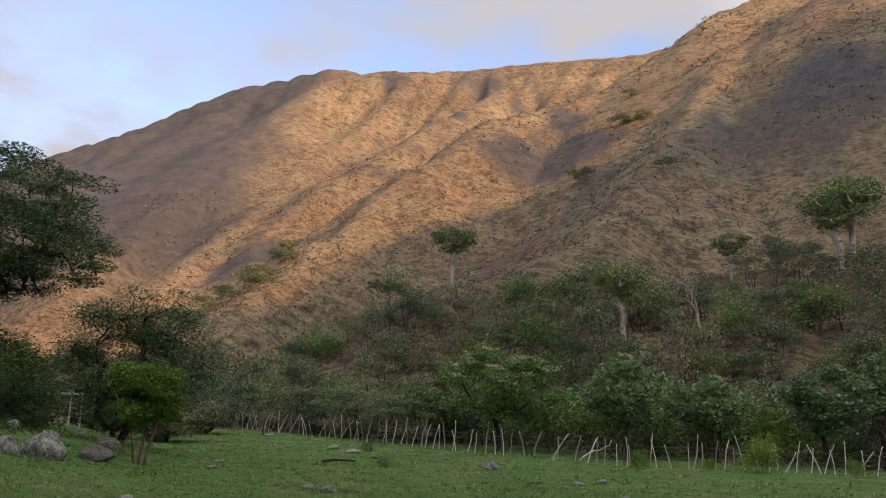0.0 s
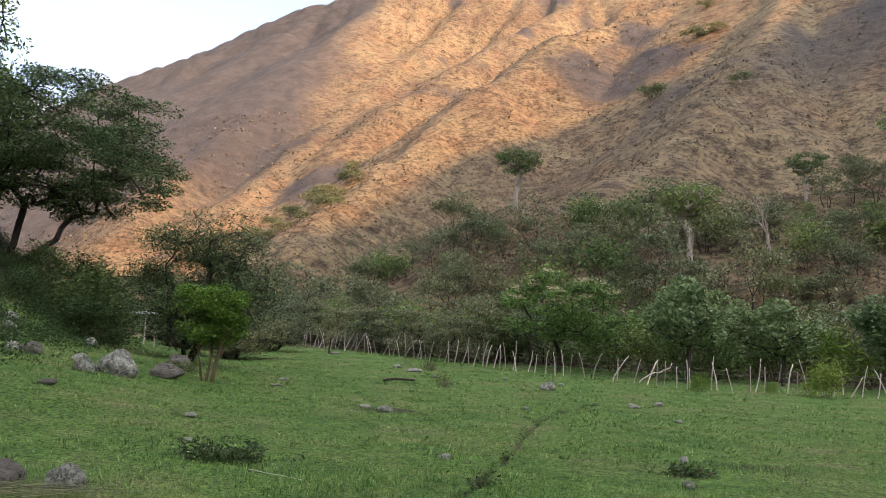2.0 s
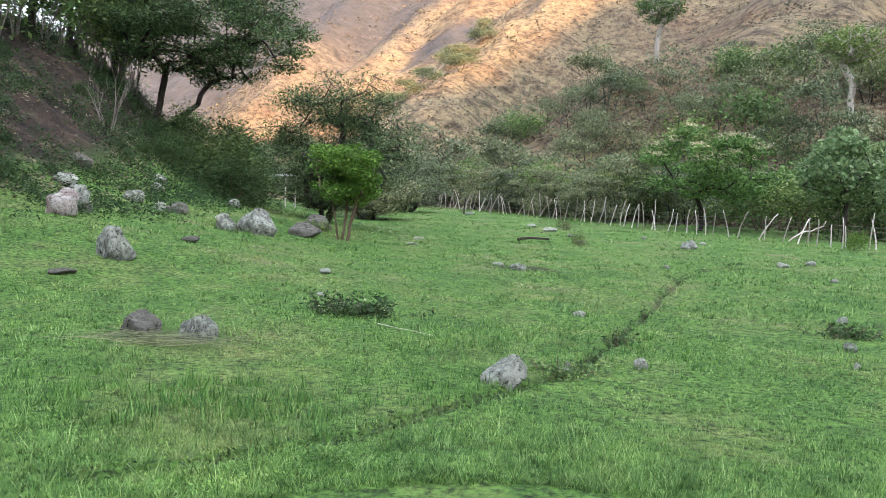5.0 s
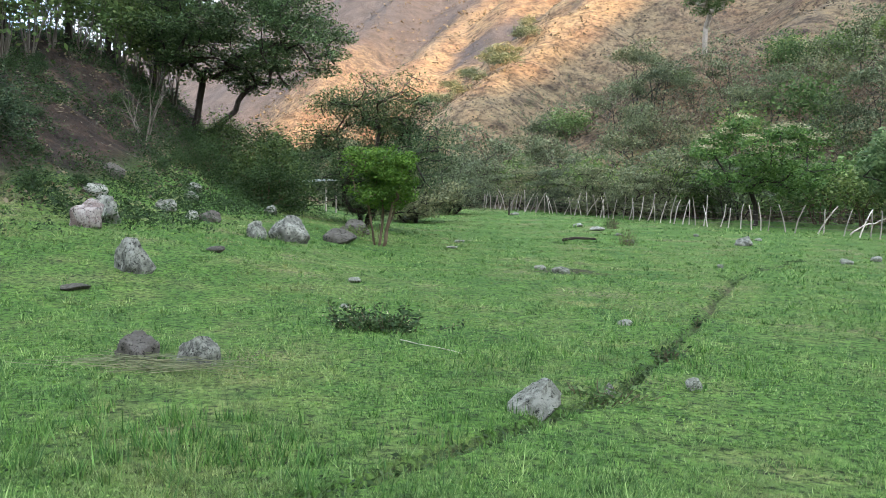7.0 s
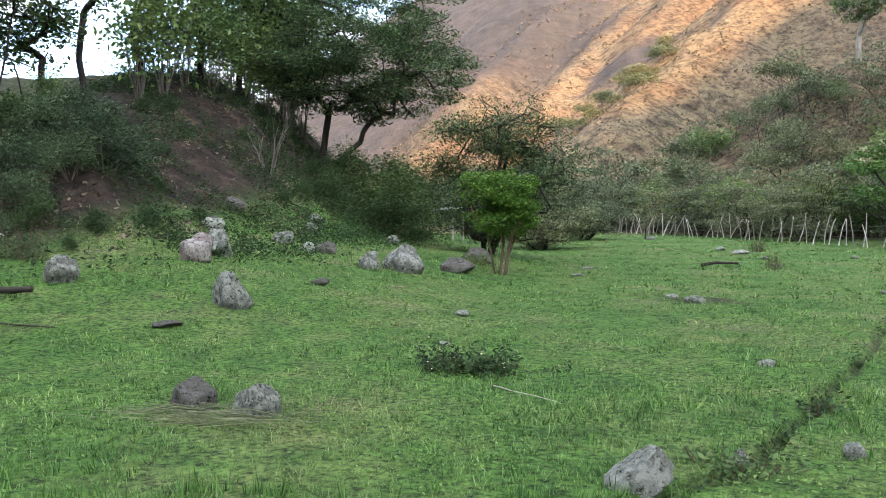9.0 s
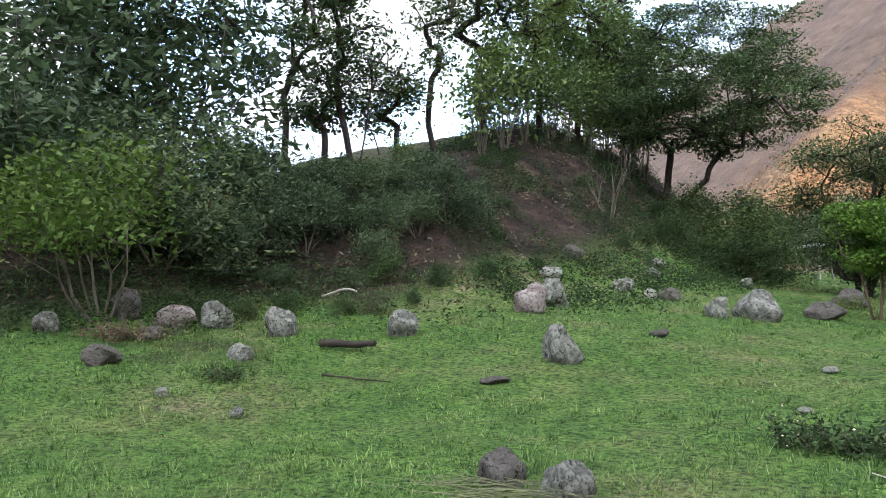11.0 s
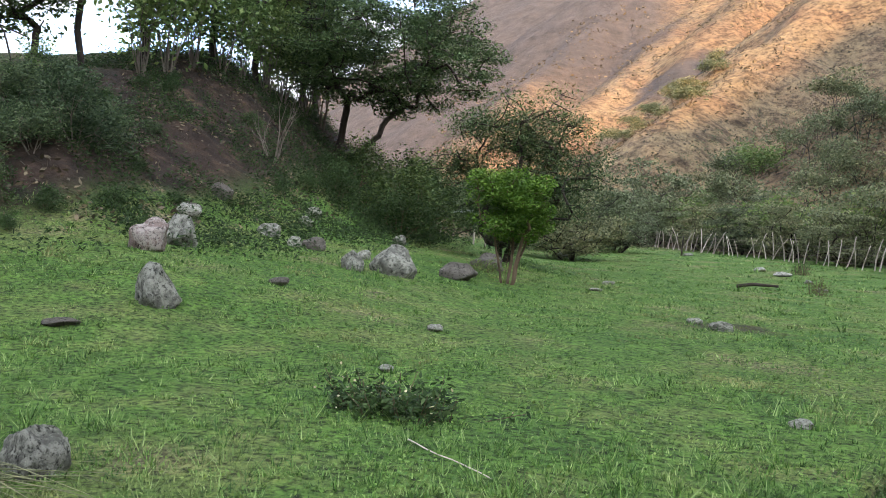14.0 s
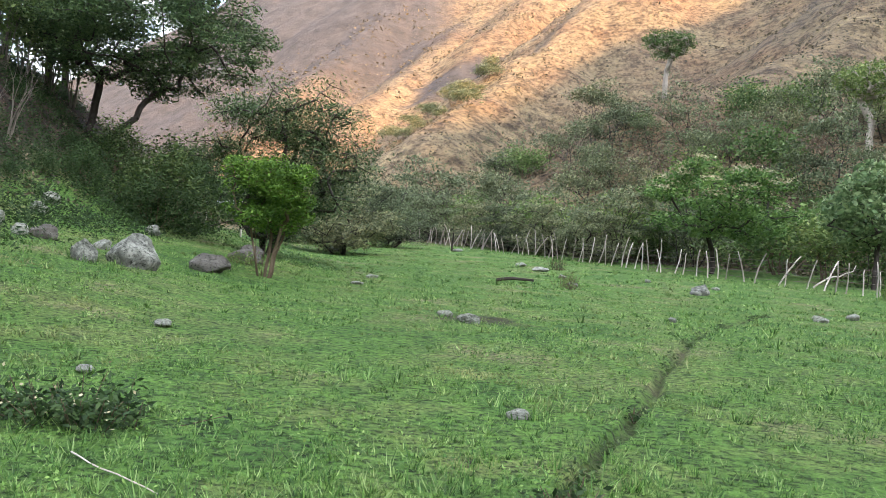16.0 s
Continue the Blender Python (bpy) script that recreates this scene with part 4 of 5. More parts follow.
def boulder(seed, x, y, w, d, h, tone, label, turn=0.0, tilt=0.0, sink=0.25, detail=4, facets=()):
    rng = np.random.default_rng(seed)
    bm = bmesh.new()
    bmesh.ops.create_icosphere(bm, subdivisions=detail, radius=1.0)
    off = Vector(rng.uniform(-50, 50, 3))
    cuts = [(Vector(rng.normal(size=3)).normalized(), rng.uniform(0.6, 0.88)) for _ in range(10)]
    cuts += [(Vector(f[:3]).normalized(), f[3]) for f in facets]
    for v in bm.verts:
        p = v.co.copy()
        for nrm, lim in cuts:
            over = p.dot(nrm) - lim
            if over > 0:
                p -= nrm * over * 0.94
        q = v.co
        p *= 1 + 0.18 * noise.noise(q * 1.2 + off) + 0.10 * noise.noise(q * 2.9 + off) + 0.05 * noise.noise(q * 7.5 + off)
        v.co = p
    me = bpy.data.meshes.new("boulder")
    bm.to_mesh(me)
    bm.free()
    me.shade_smooth()
    me.materials.append(STONE[tone])
    ob = tagged(new("boulder" if max(w, d) > 0.34 else "stone", me), label, "boulder" if max(w, d) > 0.34 else "stone")
    ob.matrix_basis = pose(x, y, ground_z(x, y) + h * 0.5 - h * sink, tilt, 0, turn) @ Matrix.Diagonal((w * 0.55, d * 0.55, h * 0.62, 1))
    return ob


BOULDERS = [
    (-8.83, 18.9, 0.95, 0.75, 0.74, "grey", "big grey boulder patched with white lichen", 20, 0),
    (-7.88, 12.05, 0.60, 0.50, 0.60, "grey", "upright leaning grey boulder with a pale top", 0, 0),
    (-4.5, 7.48, 0.37, 0.35, 0.33, "dark", "rounded dark brown boulder in the grass", 0, 0),
    (-3.88, 7.52, 0.33, 0.32, 0.31, "grey", "mottled black and white boulder in the grass", 40, 0),
    (-0.83, 7.1, 0.40, 0.30, 0.30, "pale", "pale wedge-shaped boulder beside the small ditch", 0, 0),
    (-10.75, 14.45, 0.68, 0.6, 0.62, "pink", "pinkish lichen-covered boulder at the foot of the bank", 0, 0),
    (-11.3, 15.7, 0.60, 0.6, 0.66, "grey", "grey mossy boulder at the foot of the bank", 60, 0),
    (-13.2, 17.7, 0.62, 0.4, 0.36, "pale", "pale flat stone on the grassy slope", 10, 0),
    (-11.0, 11.65, 0.5, 0.42, 0.50, "grey", "pointed grey stone at the foot of the bank", 0, 0),
    (-12.75, 10.4, 0.55, 0.46, 0.58, "grey", "tall dark-streaked boulder at the foot of the bank", 0, 10),
    (-9.1, 17.9, 0.44, 0.36, 0.44, "grey", "small upright grey stone in the grass", 0, 0),
    (-12.6, 19.6, 0.48, 0.4, 0.36, "grey", "grey stone on the grassy slope", 30, 0),
    (-11.45, 19.8, 0.55, 0.42, 0.34, "dark", "dark low stone on the grassy slope", 0, 0),
    (-11.8, 19.5, 0.34, 0.3, 0.26, "pale", "pale small stone on the grassy slope", 50, 0),
    (-8.45, 21.0, 0.8, 0.55, 0.42, "dark", "dark low boulder beside the small tree", 0, 0),
    (-8.9, 22.3, 0.6, 0.45, 0.34, "dark", "dark boulder beside the small tree", 70, 0),
    (-9.75, 25.3, 0.95, 0.5, 0.34, "dark", "flat dark stone slab behind the small tree", 15, 0),
    (-10.4, 26.8, 0.65, 0.5, 0.34, "dark", "dark stone in the grass behind the small tree", 0, 0),
    (-13.46, 22.0, 0.42, 0.4, 0.3, "grey", "grey stone on the grassy slope", 0, 0),
    (-10.4, 20.2, 0.36, 0.3, 0.26, "pale", "pale stone in the grass", 20, 0),
    (-14.5, 20.0, 0.55, 0.45, 0.42, "dark", "dark stone sticking out of the bank", 0, 0),
    (-13.5, 17.9, 0.7, 0.35, 0.26, "dark", "dark slab sticking out of the bank", 0, 0),
    (-14.3, 23.4, 0.45, 0.4, 0.3, "grey", "grey stone on the bank", 0, 0),
    (-13.3, 26.4, 0.45, 0.4, 0.34, "grey", "grey stone at the end of the bank", 0, 0),
    (2.05, 33.6, 0.85, 0.6, 0.46, "grey", "grey angular boulder out in the pasture", 30, 0),
    (-15.3, 8.7, 0.62, 0.5, 0.62, "dark", "dark boulder in the stone pile", 0, 0),
    (-14.65, 9.3, 0.85, 0.6, 0.50, "pink", "broad pinkish boulder in the stone pile", 25, 0),
    (-14.15, 9.87, 0.6, 0.5, 0.56, "grey", "grey boulder in the stone pile", 0, 0),
    (-11.6, 9.05, 0.46, 0.4, 0.28, "pale", "pale lichen-covered stone by the stone pile", 0, 0),
    (-12.0, 7.2, 0.6, 0.5, 0.32, "dark", "dark low stone by the stone pile", 0, 0),
    (-14.7, 7.2, 0.5, 0.4, 0.36, "grey", "grey stone in the stone pile", 0, 0),
    (-13.4, 8.4, 0.4, 0.35, 0.28, "dark", "dark stone in the stone pile", 0, 0),
]
# broad flat faces of the stones that show one: normal and distance in units of the stone
FACETS = {1: ((0.62, 0.45, 0.58, 0.52),), 4: ((-0.5, -0.35, 0.8, 0.42), (0.8, -0.5, 0.25, 0.45)), 0: ((0.5, -0.4, 0.75, 0.62), (-0.7, -0.3, 0.6, 0.6)), 24: ((-0.5, -0.2, 0.85, 0.4),)}
for i, (x, y, w, d, h, tone, label, turn, tilt) in enumerate(BOULDERS):
    boulder(200 + i, x, y, w, d, h, tone, label, turn, tilt, facets=FACETS.get(i, ()))
STONES = [(-2.35, 18.35, 0.42, 0.16), (-2.9, 19.0, 0.3, 0.12), (-0.56, 11.85, 0.26, 0.08), (0.9, 22.2, 0.28, 0.12), (-5.2, 14.2, 0.32, 0.10), (3.05, 13.1, 0.2, 0.12), (2.54, 10.4, 0.2, 0.12), (2.34, 9.25, 0.1, 0.08),
          (0.26, 8.36, 0.2, 0.12), (-0.40, 7.95, 0.18, 0.14), (4.55, 20.8, 0.26, 0.1), (4.24, 26.2, 0.3, 0.14), (-2.03, 33.0, 0.5, 0.16), (-6.46, 24.6, 0.4, 0.1), (-6.97, 27.3, 0.5, 0.12), (-2.69, 36.6, 0.5, 0.16),
          (4.23, 25.8, 0.4, 0.14), (5.3, 27.6, 0.4, 0.2), (-11.0, 55.8, 0.7, 0.2), (-7.78, 10.6, 0.44, 0.10), (-10.2, 7.3, 0.2, 0.12), (-8.83, 7.6, 0.2, 0.14), (-4.18, 11.45, 0.22, 0.08), (-7.95, 14.4, 0.40, 0.16), (-14.8, 45.0, 1.0, 0.3),
          (-3.9, 40, 0.9, 0.24), (-5.2, 43, 0.7, 0.2), (0.4, 38, 0.3, 0.14), (2.8, 37, 0.35, 0.14)]
for i, (x, y, w, h) in enumerate(STONES):
    boulder(300 + i, x, y, w * 0.85, w * 0.65, h, "dark" if i in (19, 23) else "pale" if i % 3 else "grey", "small pale stone lying in the short grass", 31 * i, 0, 0.18, 3)


# ---- the stick fence ----
def wood_material(name, dark, light):
    m, n, l, b = mat(name, 0.85)
    c = ramp_node(n, l, noise_node(n, l, 9, 6, 0.7, stretch=(1, 1, 0.15)), [(0.3, dark), (0.7, light)])
    oi = n.new("ShaderNodeObjectInfo")
    t = ramp_node(n, l, oi.outputs["Random"], [(0.0, (0.55, 0.53, 0.5)), (1.0, (1.15, 1.12, 1.08))])
    l.new(mix_node(n, l, 1.0, c, t, "MULTIPLY"), b.inputs["Base Color"])
    bump_node(n, l, noise_node(n, l, 30, 5, 0.7, stretch=(1, 1, 0.1)), 0.5, 0.01, b)
    return m


WOOD = wood_material("weathered_stick", (0.28, 0.245, 0.205), (0.58, 0.53, 0.47))
LOGWOOD = wood_material("dark_rotten_wood", (0.016, 0.013, 0.011), (0.06, 0.048, 0.038))
m_wire, _, _, b_wire = mat("rusty_wire", 0.6)
b_wire.inputs["Base Color"].default_value = (0.16, 0.13, 0.11, 1)
b_wire.inputs["Metallic"].default_value = 0.6


def stick_mesh(name, rng, length, r, bend, material, steps=7, sides=6):
    p, d, rings = np.array((0.0, 0.0, -0.25)), np.array((0.0, 0.0, 1.0)), []
    ang = np.arange(sides) * 2 * math.pi / sides
    for k in range(steps + 1):
        rk = r * (1 - 0.35 * k / steps) * rng.uniform(0.9, 1.1)
        rings.append(p + np.stack([np.cos(ang) * rk, np.sin(ang) * rk, np.zeros(sides)], 1))
        d = d + rng.normal(size=3) * bend
        d /= np.linalg.norm(d)
        p = p + d * (length + 0.25) / steps
    rings = [rings[0] * (0.02, 0.02, 1)] + rings + [rings[-1] * (1, 1, 1) * 0.02 + rings[-1].mean(0) * 0.98]
    co = np.concatenate(rings)
    k, j = np.meshgrid(np.arange(len(rings) - 1), np.arange(sides), indexing="ij")
    j2 = (j + 1) % sides
    f = np.stack([k * sides + j, k * sides + j2, (k + 1) * sides + j2, (k + 1) * sides + j], -1).reshape(-1, 4)
    return mesh_from(name, co, f, material, flat=False)


FENCE = [(-27, 76), (-17, 70), (-11.5, 63), (-6, 57), (-1, 50.5), (2.5, 46.5), (6.3, 43), (9, 41.2), (13, 42.0), (17.5, 42.8), (22.5, 43.4), (31, 45)]


def fence_point(s):
    for (ax, ay), (bx, by) in zip(FENCE, FENCE[1:]):
        ln = math.hypot(bx - ax, by - ay)
        if s <= ln:
            return ax + (bx - ax) * s / ln, ay + (by - ay) * s / ln
        s -= ln
    return FENCE[-1]


fence = empty("fence", "crooked fence of pale weathered sticks strung with wire", "fence", kind="structure")
rng = np.random.default_rng(21)
shapes = [stick_mesh("post", rng, rng.uniform(1.15, 1.7), rng.uniform(0.03, 0.05), 0.07, WOOD) for _ in range(10)]
tall = [stick_mesh("post", rng, rng.uniform(2.1, 2.9), 0.06, 0.10, WOOD) for _ in range(4)]
total = sum(math.hypot(b[0] - a[0], b[1] - a[1]) for a, b in zip(FENCE, FENCE[1:]))
run = np.arange(0, total, 0.1)
run_z = terrain([fence_point(v)[0] for v in run], [fence_point(v)[1] for v in run])[0]
s = 0.0
while s < total:
    x, y = fence_point(s)
    x, y = x + rng.normal() * 0.12, y + rng.normal() * 0.12
    me = tall[rng.integers(4)] if (x > 6 and rng.random() < 0.05) else shapes[rng.integers(10)]
    ob = child("post", me, fence)
    ob.matrix_basis = pose(x, y, float(np.interp(s, run, run_z)), rng.normal() * 8, 6 + rng.normal() * 11, rng.uniform(-40, 40)) @ Matrix.Diagonal((1, 1, rng.uniform(0.8, 1.1), 1))
    s += rng.uniform(0.3, 0.85)
for hgt in (0.25, 0.5, 0.75, 1.0):
    segs, s, last = [], 0.0, None
    while s < total:
        x, y = fence_point(s)
        p = np.array((x, y - 0.05, np.interp(s, run, run_z) + hgt + rng.normal() * 0.03))
        if last is not None:
            segs.append((last, p, 0.009, 0.009))
        last = p
        s += 1.6
    co, f = tubes(segs, 4)
    child("wire", mesh_from("wire", co, f, m_wire), fence, "rusty wire strand")


def loose_stick(name, label, category, seed, x, y, length, r, turn, tilt, bend=0.08, lift=0.03, material=None, steps=8):
    rg = np.random.default_rng(seed)
    ob = tagged(new(name, stick_mesh(name, rg, length, r, bend, material or WOOD, steps)), label, category)
    ob.matrix_basis = pose(x, y, ground_z(x, y) + lift, 90 - tilt, 0, turn) @ Matrix.Translation((0, 0, 0.25))
    return ob


loose_stick("dead_branch", "pale dead branch leaning across the stick fence", "branch", 1, 7.2, 43.4, 2.2, 0.04, 100, 28, 0.32)
loose_stick("log", "dark rotten log lying in the grass by the stones", "log", 3, -11.35, 10.3, 0.75, 0.075, 112, 3, 0.05, 0.07, LOGWOOD)
loose_stick("log", "short dark branch lying in the pasture", "log", 4, -4.25, 31.5, 1.0, 0.06, 80, 4, 0.12, 0.07, LOGWOOD)
loose_stick("stick", "thin pale stick lying in the grass", "stick", 5, -2.65, 9.3, 0.75, 0.005, 63, 1, 0.06, 0.025)
loose_stick("stick", "thin dark stick lying in the grass", "stick", 6, -9.9, 9.4, 0.9, 0.015, 100, 2, 0.05, 0.04, LOGWOOD)
loose_stick("stick", "bent pale stick lying on the slope", "stick", 7, -14.6, 12.4, 0.9, 0.03, 100, 12, 0.06, 0.1)

# the marker post far out in the pasture
marker = tagged(new("marker_post", stick_mesh("marker_post", rng, 1.15, 0.06, 0.04, LOGWOOD)), "short dark post standing alone in the pasture", "post")
place(marker, -11.4, 55.6)

# dry cut stalks lying between two boulders
def stalk_heap():
    rg = np.random.default_rng(33)
    segs = []
    for _ in range(60):
        a = rg.normal() * 0.35 + 0.15
        c = np.array((rg.normal() * 0.28, rg.normal() * 0.14, 0.02 + abs(rg.normal()) * 0.04))
        ln = rg.uniform(0.25, 0.6)
        d = np.array((math.cos(a), math.sin(a), rg.normal() * 0.08)) * ln
        mid = c + np.array((0, 0, rg.uniform(0, 0.03)))
        segs += [(c - d, mid, 0.003, 0.003), (mid, c + d, 0.003, 0.0015)]
    co, f = tubes(segs, 3)
    ob = tagged(new("dry_stalk_heap", mesh_from("dry_stalk_heap", co, f, LEAF["straw"])), "flattened heap of dry straw stalks beside a boulder", "straw", kind="stuff")
    place(ob, -4.15, 7.25, 0, 10)


stalk_heap()


# ---- sheet-metal shelter ----
def shelter():
    sh = empty("shelter", "small lean-to with a pale corrugated roof on thin poles", "shelter")
    m, n, l, b = mat("pale_sheet_metal", 0.45)
    c = ramp_node(n, l, noise_node(n, l, 4, 5, 0.7), [(0.3, (0.48, 0.50, 0.52)), (0.7, (0.72, 0.73, 0.74))])
    l.new(c, b.inputs["Base Color"])
    b.inputs["Metallic"].default_value = 0.2
    bm = bmesh.new()
    nx, ny = 48, 2
    grid = [[bm.verts.new((-0.95 + 1.9 * i / nx, -0.7 + 1.4 * j / ny, 0.025 * math.sin(i * 1.3) + 0.12 * (i / nx - 0.5))) for j in range(ny + 1)] for i in range(nx + 1)]
    for i in range(nx):
        for j in range(ny):
            bm.faces.new((grid[i][j], grid[i + 1][j], grid[i + 1][j + 1], grid[i][j + 1]))
    bmesh.ops.solidify(bm, geom=bm.faces[:], thickness=0.012)
    roof = part("roof", bm, m, sh, "pale corrugated sheet")
    x0, y0, z0 = -17.4, 38.6, 2.62
    for dx, dy in ((-0.85, -0.6), (0.85, -0.6), (-0.85, 0.6), (0.85, 0.6)):
        gz = ground_z(x0 + dx, y0 + dy)
        co, f = tubes([((dx, dy, gz - z0 - 0.2), (dx * 0.98, dy, 0.06 * dx - 0.02), 0.045, 0.035)], 7)
        child("pole", mesh_from("pole", co, f, WOOD, flat=False), sh)
    sh.matrix_basis = pose(x0, y0, z0)


shelter()


# ---- grass and weeds of the pasture ----
GRASS = leaf_material("pasture_grass", (0.048, 0.11, 0.028), (0.15, 0.28, 0.062), (0.40, 0.51, 0.20), 0.3, (0.36, 0.31, 0.16), 0.6)
CLOVER = leaf_material("low_broad_weeds", (0.06, 0.135, 0.03), (0.13, 0.24, 0.05), (0.23, 0.34, 0.10), 0.25, (0.30, 0.27, 0.12), 0.5)
TALL = leaf_material("tall_dark_grass", (0.035, 0.088, 0.02), (0.075, 0.165, 0.038), (0.17, 0.31, 0.08), 0.3)


def blades(rng, x, y, h, w, reach, out=None):
    """Bent grass blades: a base pair and a tip that leans out by the reach."""
    n = len(x)
    z = terrain(x, y)[0]
    b = rng.uniform(0, 6.283, n) if out is None else out + rng.normal(size=n) * 0.5
    ca, sa = -np.sin(b), np.cos(b)
    co = np.empty((n, 3, 3))
    co[:, 0] = np.stack([x - ca * w, y - sa * w, z - 0.01], 1)
    co[:, 1] = np.stack([x + ca * w, y + sa * w, z - 0.01], 1)
    co[:, 2] = np.stack([x + np.cos(b) * reach, y + np.sin(b) * reach, z + h], 1)
    return co.reshape(-1, 3), np.arange(n * 3).reshape(-1, 3)


def meadow_edge(x):
    return np.interp(x, [-27, -11.5, -1, 6, 13, 30], [80, 67, 54, 46.5, 45.5, 48.5]) - 0.5


def pasture_grass():
    rng = np.random.default_rng(41)
    tufts, per = 58000, 10
    az, r = rng.uniform(-36, 82, tufts), 2.2 * np.exp(rng.uniform(0, 3.45, tufts))
    x, y = 0.1 - r * np.sin(np.radians(az)), 2.4 + r * np.cos(np.radians(az))
    ditch = line_distance(x, y, TRENCH)
    thin = fractal(x / 1.6, y / 1.6, 93, 4) + 0.5 * fractal(x / 0.25, y / 0.25, 95, 2)
    keep = (ditch > 0.07 + 0.05 * rng.random(tufts)) & (toe_distance(x, y) < 3.0) & (y < meadow_edge(x)) & (thin > -0.2 + 0.12 * rng.normal(size=tufts))
    x, y, r, thin = x[keep], y[keep], r[keep], thin[keep]
    tall = (0.010 + 0.016 * rng.gamma(1.4, 0.8, len(x))) * (1 + 1.8 * np.clip(thin, -0.2, 0.5)) * (1 + r / 90)
    spread_r = np.repeat(0.016 + 0.0032 * r, per)
    x, y, r, h = (np.repeat(v, per) for v in (x, y, r, tall))
    out = rng.uniform(0, 6.283, len(x))
    far = np.sqrt(rng.random(len(x))) * spread_r
    x, y = x + np.cos(out) * far, y + np.sin(out) * far
    h = h * rng.uniform(0.45, 1.35, len(x))
    w = np.maximum(0.0028, 0.0006 * r) * rng.uniform(0.7, 1.4, len(x))
    co, f = blades(rng, x, y, h, w, (h + 0.0007 * r) * rng.uniform(0.3, 1.6, len(x)), out)
    tagged(new("pasture_grass", mesh_from("pasture_grass", co, f, GRASS)), "short bright green grazed pasture grass", "grass", kind="stuff")


def pasture_weeds():
    rng = np.random.default_rng(44)
    n = 90000
    az, r = rng.uniform(-36, 82, n), 2.4 * np.exp(rng.uniform(0, 2.6, n))
    x, y = 0.1 - r * np.sin(np.radians(az)), 2.4 + r * np.cos(np.radians(az))
    keep = (fractal(x / 1.1, y / 1.1, 96, 4) > 0.02 + 0.07 * rng.normal(size=n)) & (toe_distance(x, y) < 2.5) & (line_distance(x, y, TRENCH) > 0.08)
    x, y, r = x[keep], y[keep], r[keep]
    z = terrain(x, y)[0] + rng.uniform(0.008, 0.04, len(x))
    co, f = leaf_cards(rng, np.stack([x, y, z], 1), (0.017 + 0.0012 * r)[:, None], 0.6, 0.6)
    tagged(new("pasture_weeds", mesh_from("pasture_weeds", co, f, CLOVER)), "low broad-leaved weeds growing among the short grass", "weeds", kind="stuff")


def tall_grass():
    rng = np.random.default_rng(42)
    xs, ys, hs = [], [], []
    for cx, cy, sx, sy, n, k in ((-2.9, 5.45, 0.62, 0.34, 1500, 1.05), (-2.1, 5.5, 0.6, 0.35, 700, 0.7), (-1.2, 6.4, 0.3, 0.3, 500, 0.8), (0.3, 9.6, 0.25, 0.5, 400, 0.8), (-12.4, 9.6, 1.4, 0.8, 1800, 1.0), (-9.3, 17.5, 1.0, 0.8, 900, 1.0), (-1.0, 9.2, 0.8, 0.7, 900, 0.7)):
        tuft = rng.integers(0, max(n // 14, 1), n)
        tx, ty = rng.normal(cx, sx, n // 14 + 1), rng.normal(cy, sy, n // 14 + 1)
        xs.append(tx[tuft] + rng.normal(size=n) * 0.035)
        ys.append(ty[tuft] + rng.normal(size=n) * 0.035)
        hs.append(np.full(n, k))
    # longer grass left standing round the stones
    for x0, y0, w, *_ in BOULDERS + STONES:
        n = int(26 + 70 * w)
        a = rng.uniform(0, 6.283, n)
        k = w * rng.uniform(0.42, 0.66, n)
        xs.append(x0 + np.cos(a) * k)
        ys.append(y0 + np.sin(a) * k)
        hs.append(np.full(n, 0.75))
    x, y, k = np.concatenate(xs), np.concatenate(ys), np.concatenate(hs)
    h = (0.035 + 0.04 * rng.gamma(2, 0.6, len(x))) * k
    co, f = blades(rng, x, y, h, 0.0045 + 0.0025 * k * rng.random(len(x)), h * rng.uniform(0.1, 0.9, len(x)))
    tagged(new("tall_grass", mesh_from("tall_grass", co, f, TALL)), "tufts of taller dark green grass in the pasture", "grass", kind="stuff")


def ditch_weeds():
    rng = np.random.default_rng(43)
    pts, k = [], 0
    for (ax, ay), (bx, by) in zip(TRENCH, TRENCH[1:]):
        n = int(260 * math.hypot(bx - ax, by - ay))
        t = rng.random(n)
        pts.append(np.stack([ax + (bx - ax) * t + rng.normal(size=n) * 0.05, ay + (by - ay) * t + rng.normal(size=n) * 0.05], 1))
    p = np.concatenate(pts)
    p = p[fractal(p[:, 0] / 0.6, p[:, 1] / 0.6, 94, 3) > -0.16 + 0.22 * smooth(6.5, 9, p[:, 1])]
    z = terrain(p[:, 0], p[:, 1])[0]
    c = np.stack([p[:, 0], p[:, 1], z + np.abs(rng.normal(size=len(p))) * 0.04], 1)
    co, f = leaf_cards(rng, c, 0.045, 0.4, 0.4)
    tagged(new("ditch_weeds", mesh_from("ditch_weeds", co, f, LEAF["dark"])), "low dark weeds lining the narrow ditch", "weeds", kind="stuff")


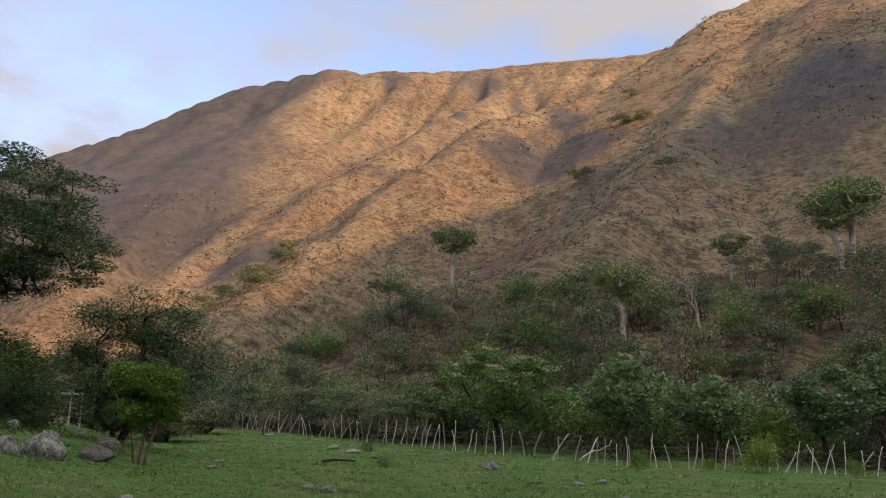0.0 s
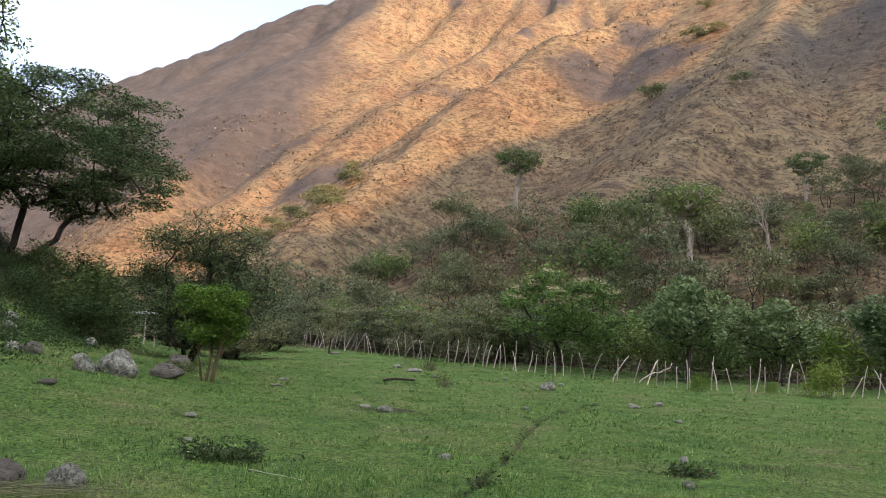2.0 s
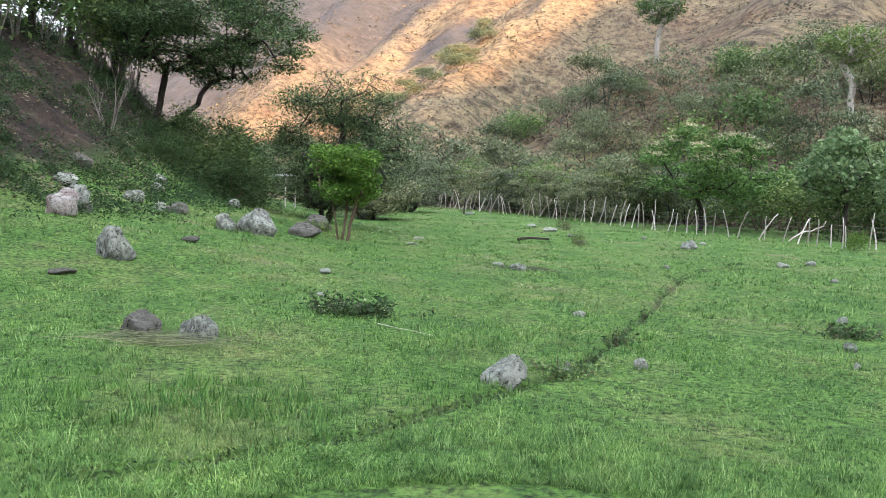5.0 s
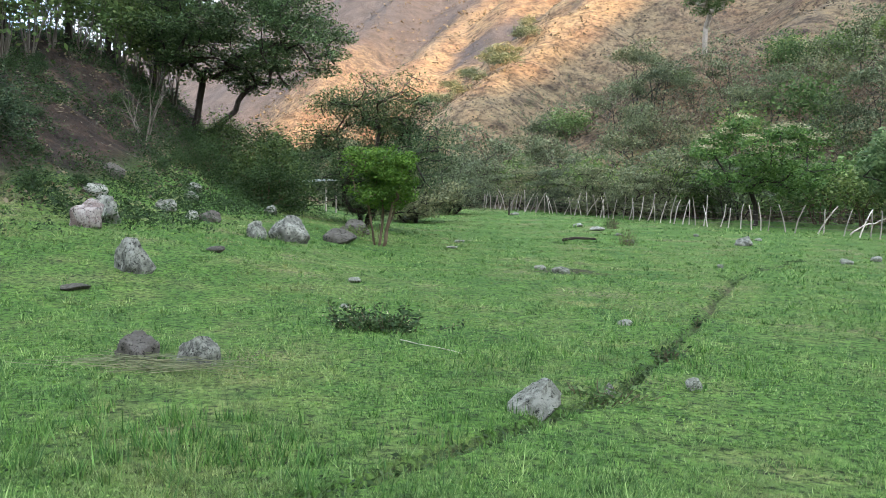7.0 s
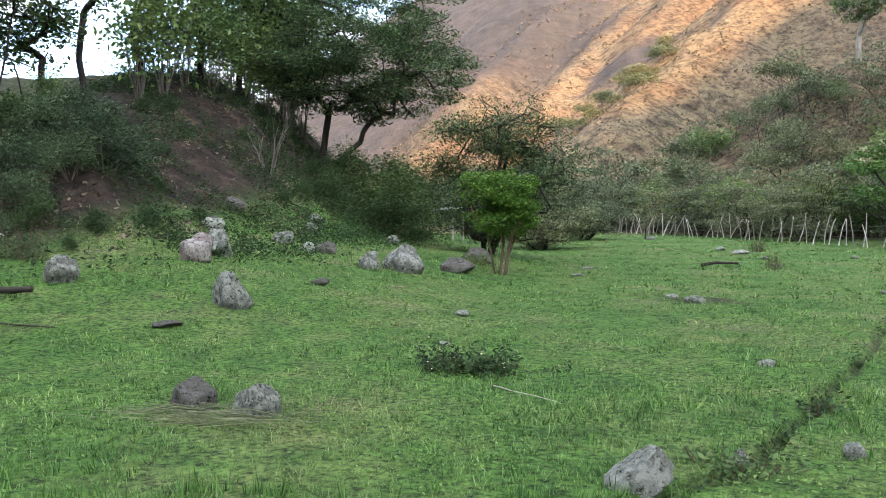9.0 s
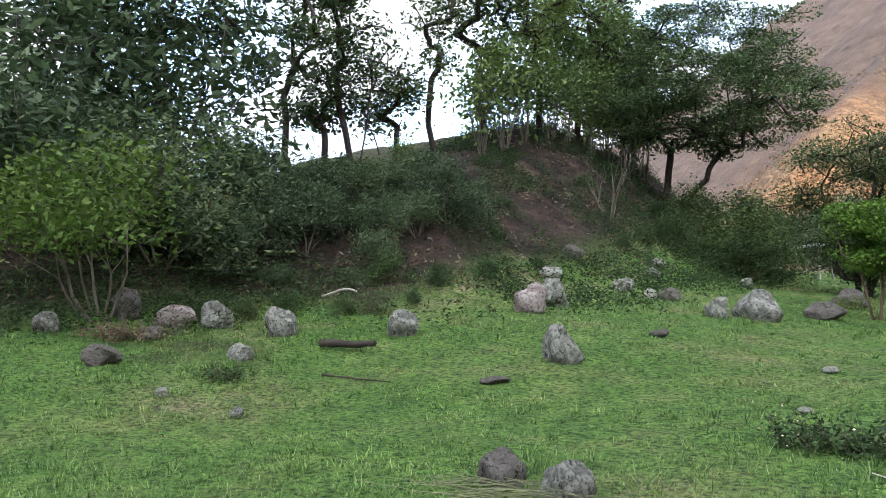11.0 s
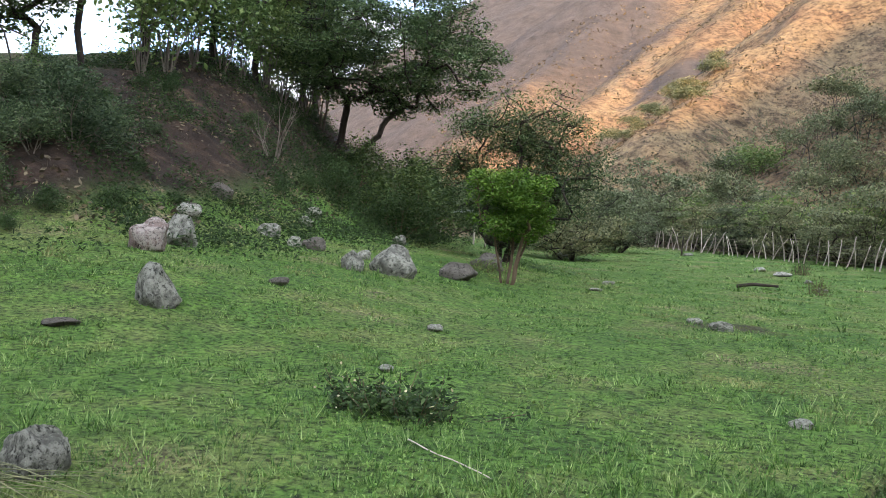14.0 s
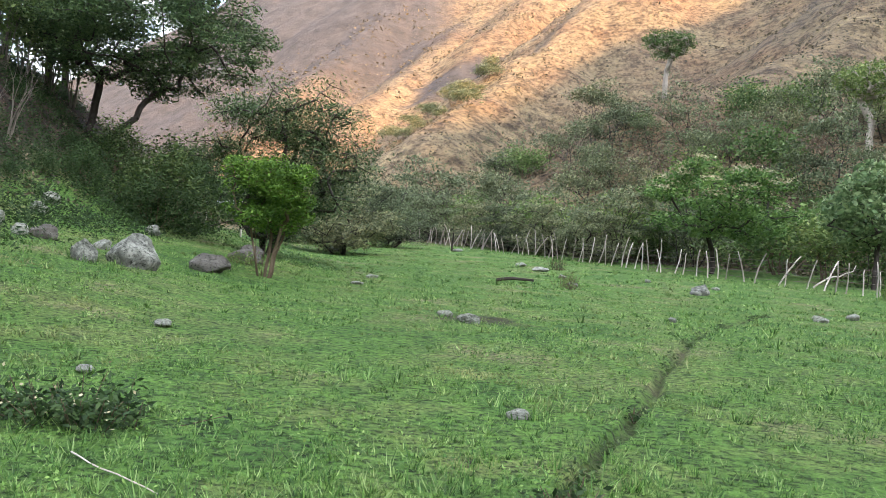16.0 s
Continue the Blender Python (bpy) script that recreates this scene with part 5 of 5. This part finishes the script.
def weed_clump(seed, x, y, w, h, n, leaf, label, flowers=0):
    rng = np.random.default_rng(seed)
    wd = empty("weed_clump", label, "weed")
    base = rng.normal(size=(60, 3)) * np.array((w * 0.28, w * 0.18, 0))
    tip = base * 1.5 + rng.normal(size=(60, 3)) * 0.05 + np.array((0, 0, h * 0.7)) * rng.uniform(0.4, 1.1, (60, 1))
    co, f = tubes([(a, b, 0.005, 0.003) for a, b in zip(base, tip)], 3)
    tagged(child("stem_tuft", mesh_from("stem_tuft", co, f, BARK["brown"]), wd), kind="stuff")
    k = rng.uniform(0.2, 1, (n, 1))
    i = rng.integers(0, 60, n)
    c = base[i] * (1 - k) + tip[i] * k + rng.normal(size=(n, 3)) * 0.035
    co, f = leaf_cards(rng, c, 0.06, 0.4, 0.4)
    child("foliage", mesh_from("foliage", co, f, LEAF[leaf]), wd)
    if flowers:
        c = tip[rng.integers(0, 60, flowers)] + rng.normal(size=(flowers, 3)) * 0.06
        co, f = leaf_cards(rng, c, 0.024, 0.9, 0.8)
        tagged(child("seed_head", mesh_from("seed_head", co, f, LEAF["flower"]), wd, "pale dry seed heads"), kind="stuff")
    place(wd, x, y, 0.02)


pasture_grass()
pasture_weeds()
tall_grass()
ditch_weeds()
weed_clump(51, -3.1, 9.95, 0.66, 0.30, 1900, "herb", "low dark green weed clump with pale dry heads", 70)
weed_clump(52, 2.75, 11.6, 0.5, 0.22, 700, "dark", "low dark weed clump in the short grass")
weed_clump(53, 0.02, 9.7, 0.22, 0.10, 260, "herb", "dark weeds beside the small ditch")
weed_clump(54, 0.32, 12.6, 0.22, 0.1, 240, "herb", "dark weeds beside the small ditch")
weed_clump(55, -0.45, 7.7, 0.36, 0.14, 500, "mid", "low green weeds beside the small ditch")
weed_clump(56, -2.0, 31.2, 0.5, 0.75, 500, "mid", "upright green sapling in the open pasture")
weed_clump(57, -3.4, 42.0, 0.6, 0.9, 400, "dark", "small dark sapling in the far pasture")
weed_clump(58, -9.3, 24.2, 0.9, 0.5, 900, "mid", "green weeds at the foot of the small tree")
weed_clump(59, 3.6, 6.6, 0.35, 0.4, 500, "dark", "thin dark weed standing in the grass")
weed_clump(60, -12.9, 12.4, 0.7, 0.9, 700, "greygreen", "grey-green herb at the foot of the bank")
weed_clump(61, -10.6, 8.3, 0.6, 0.25, 700, "dark", "dark weeds near the stone pile")
weed_clump(62, -13.6, 8.0, 1.3, 0.4, 1500, "brown", "dry brown weeds over the stone pile")
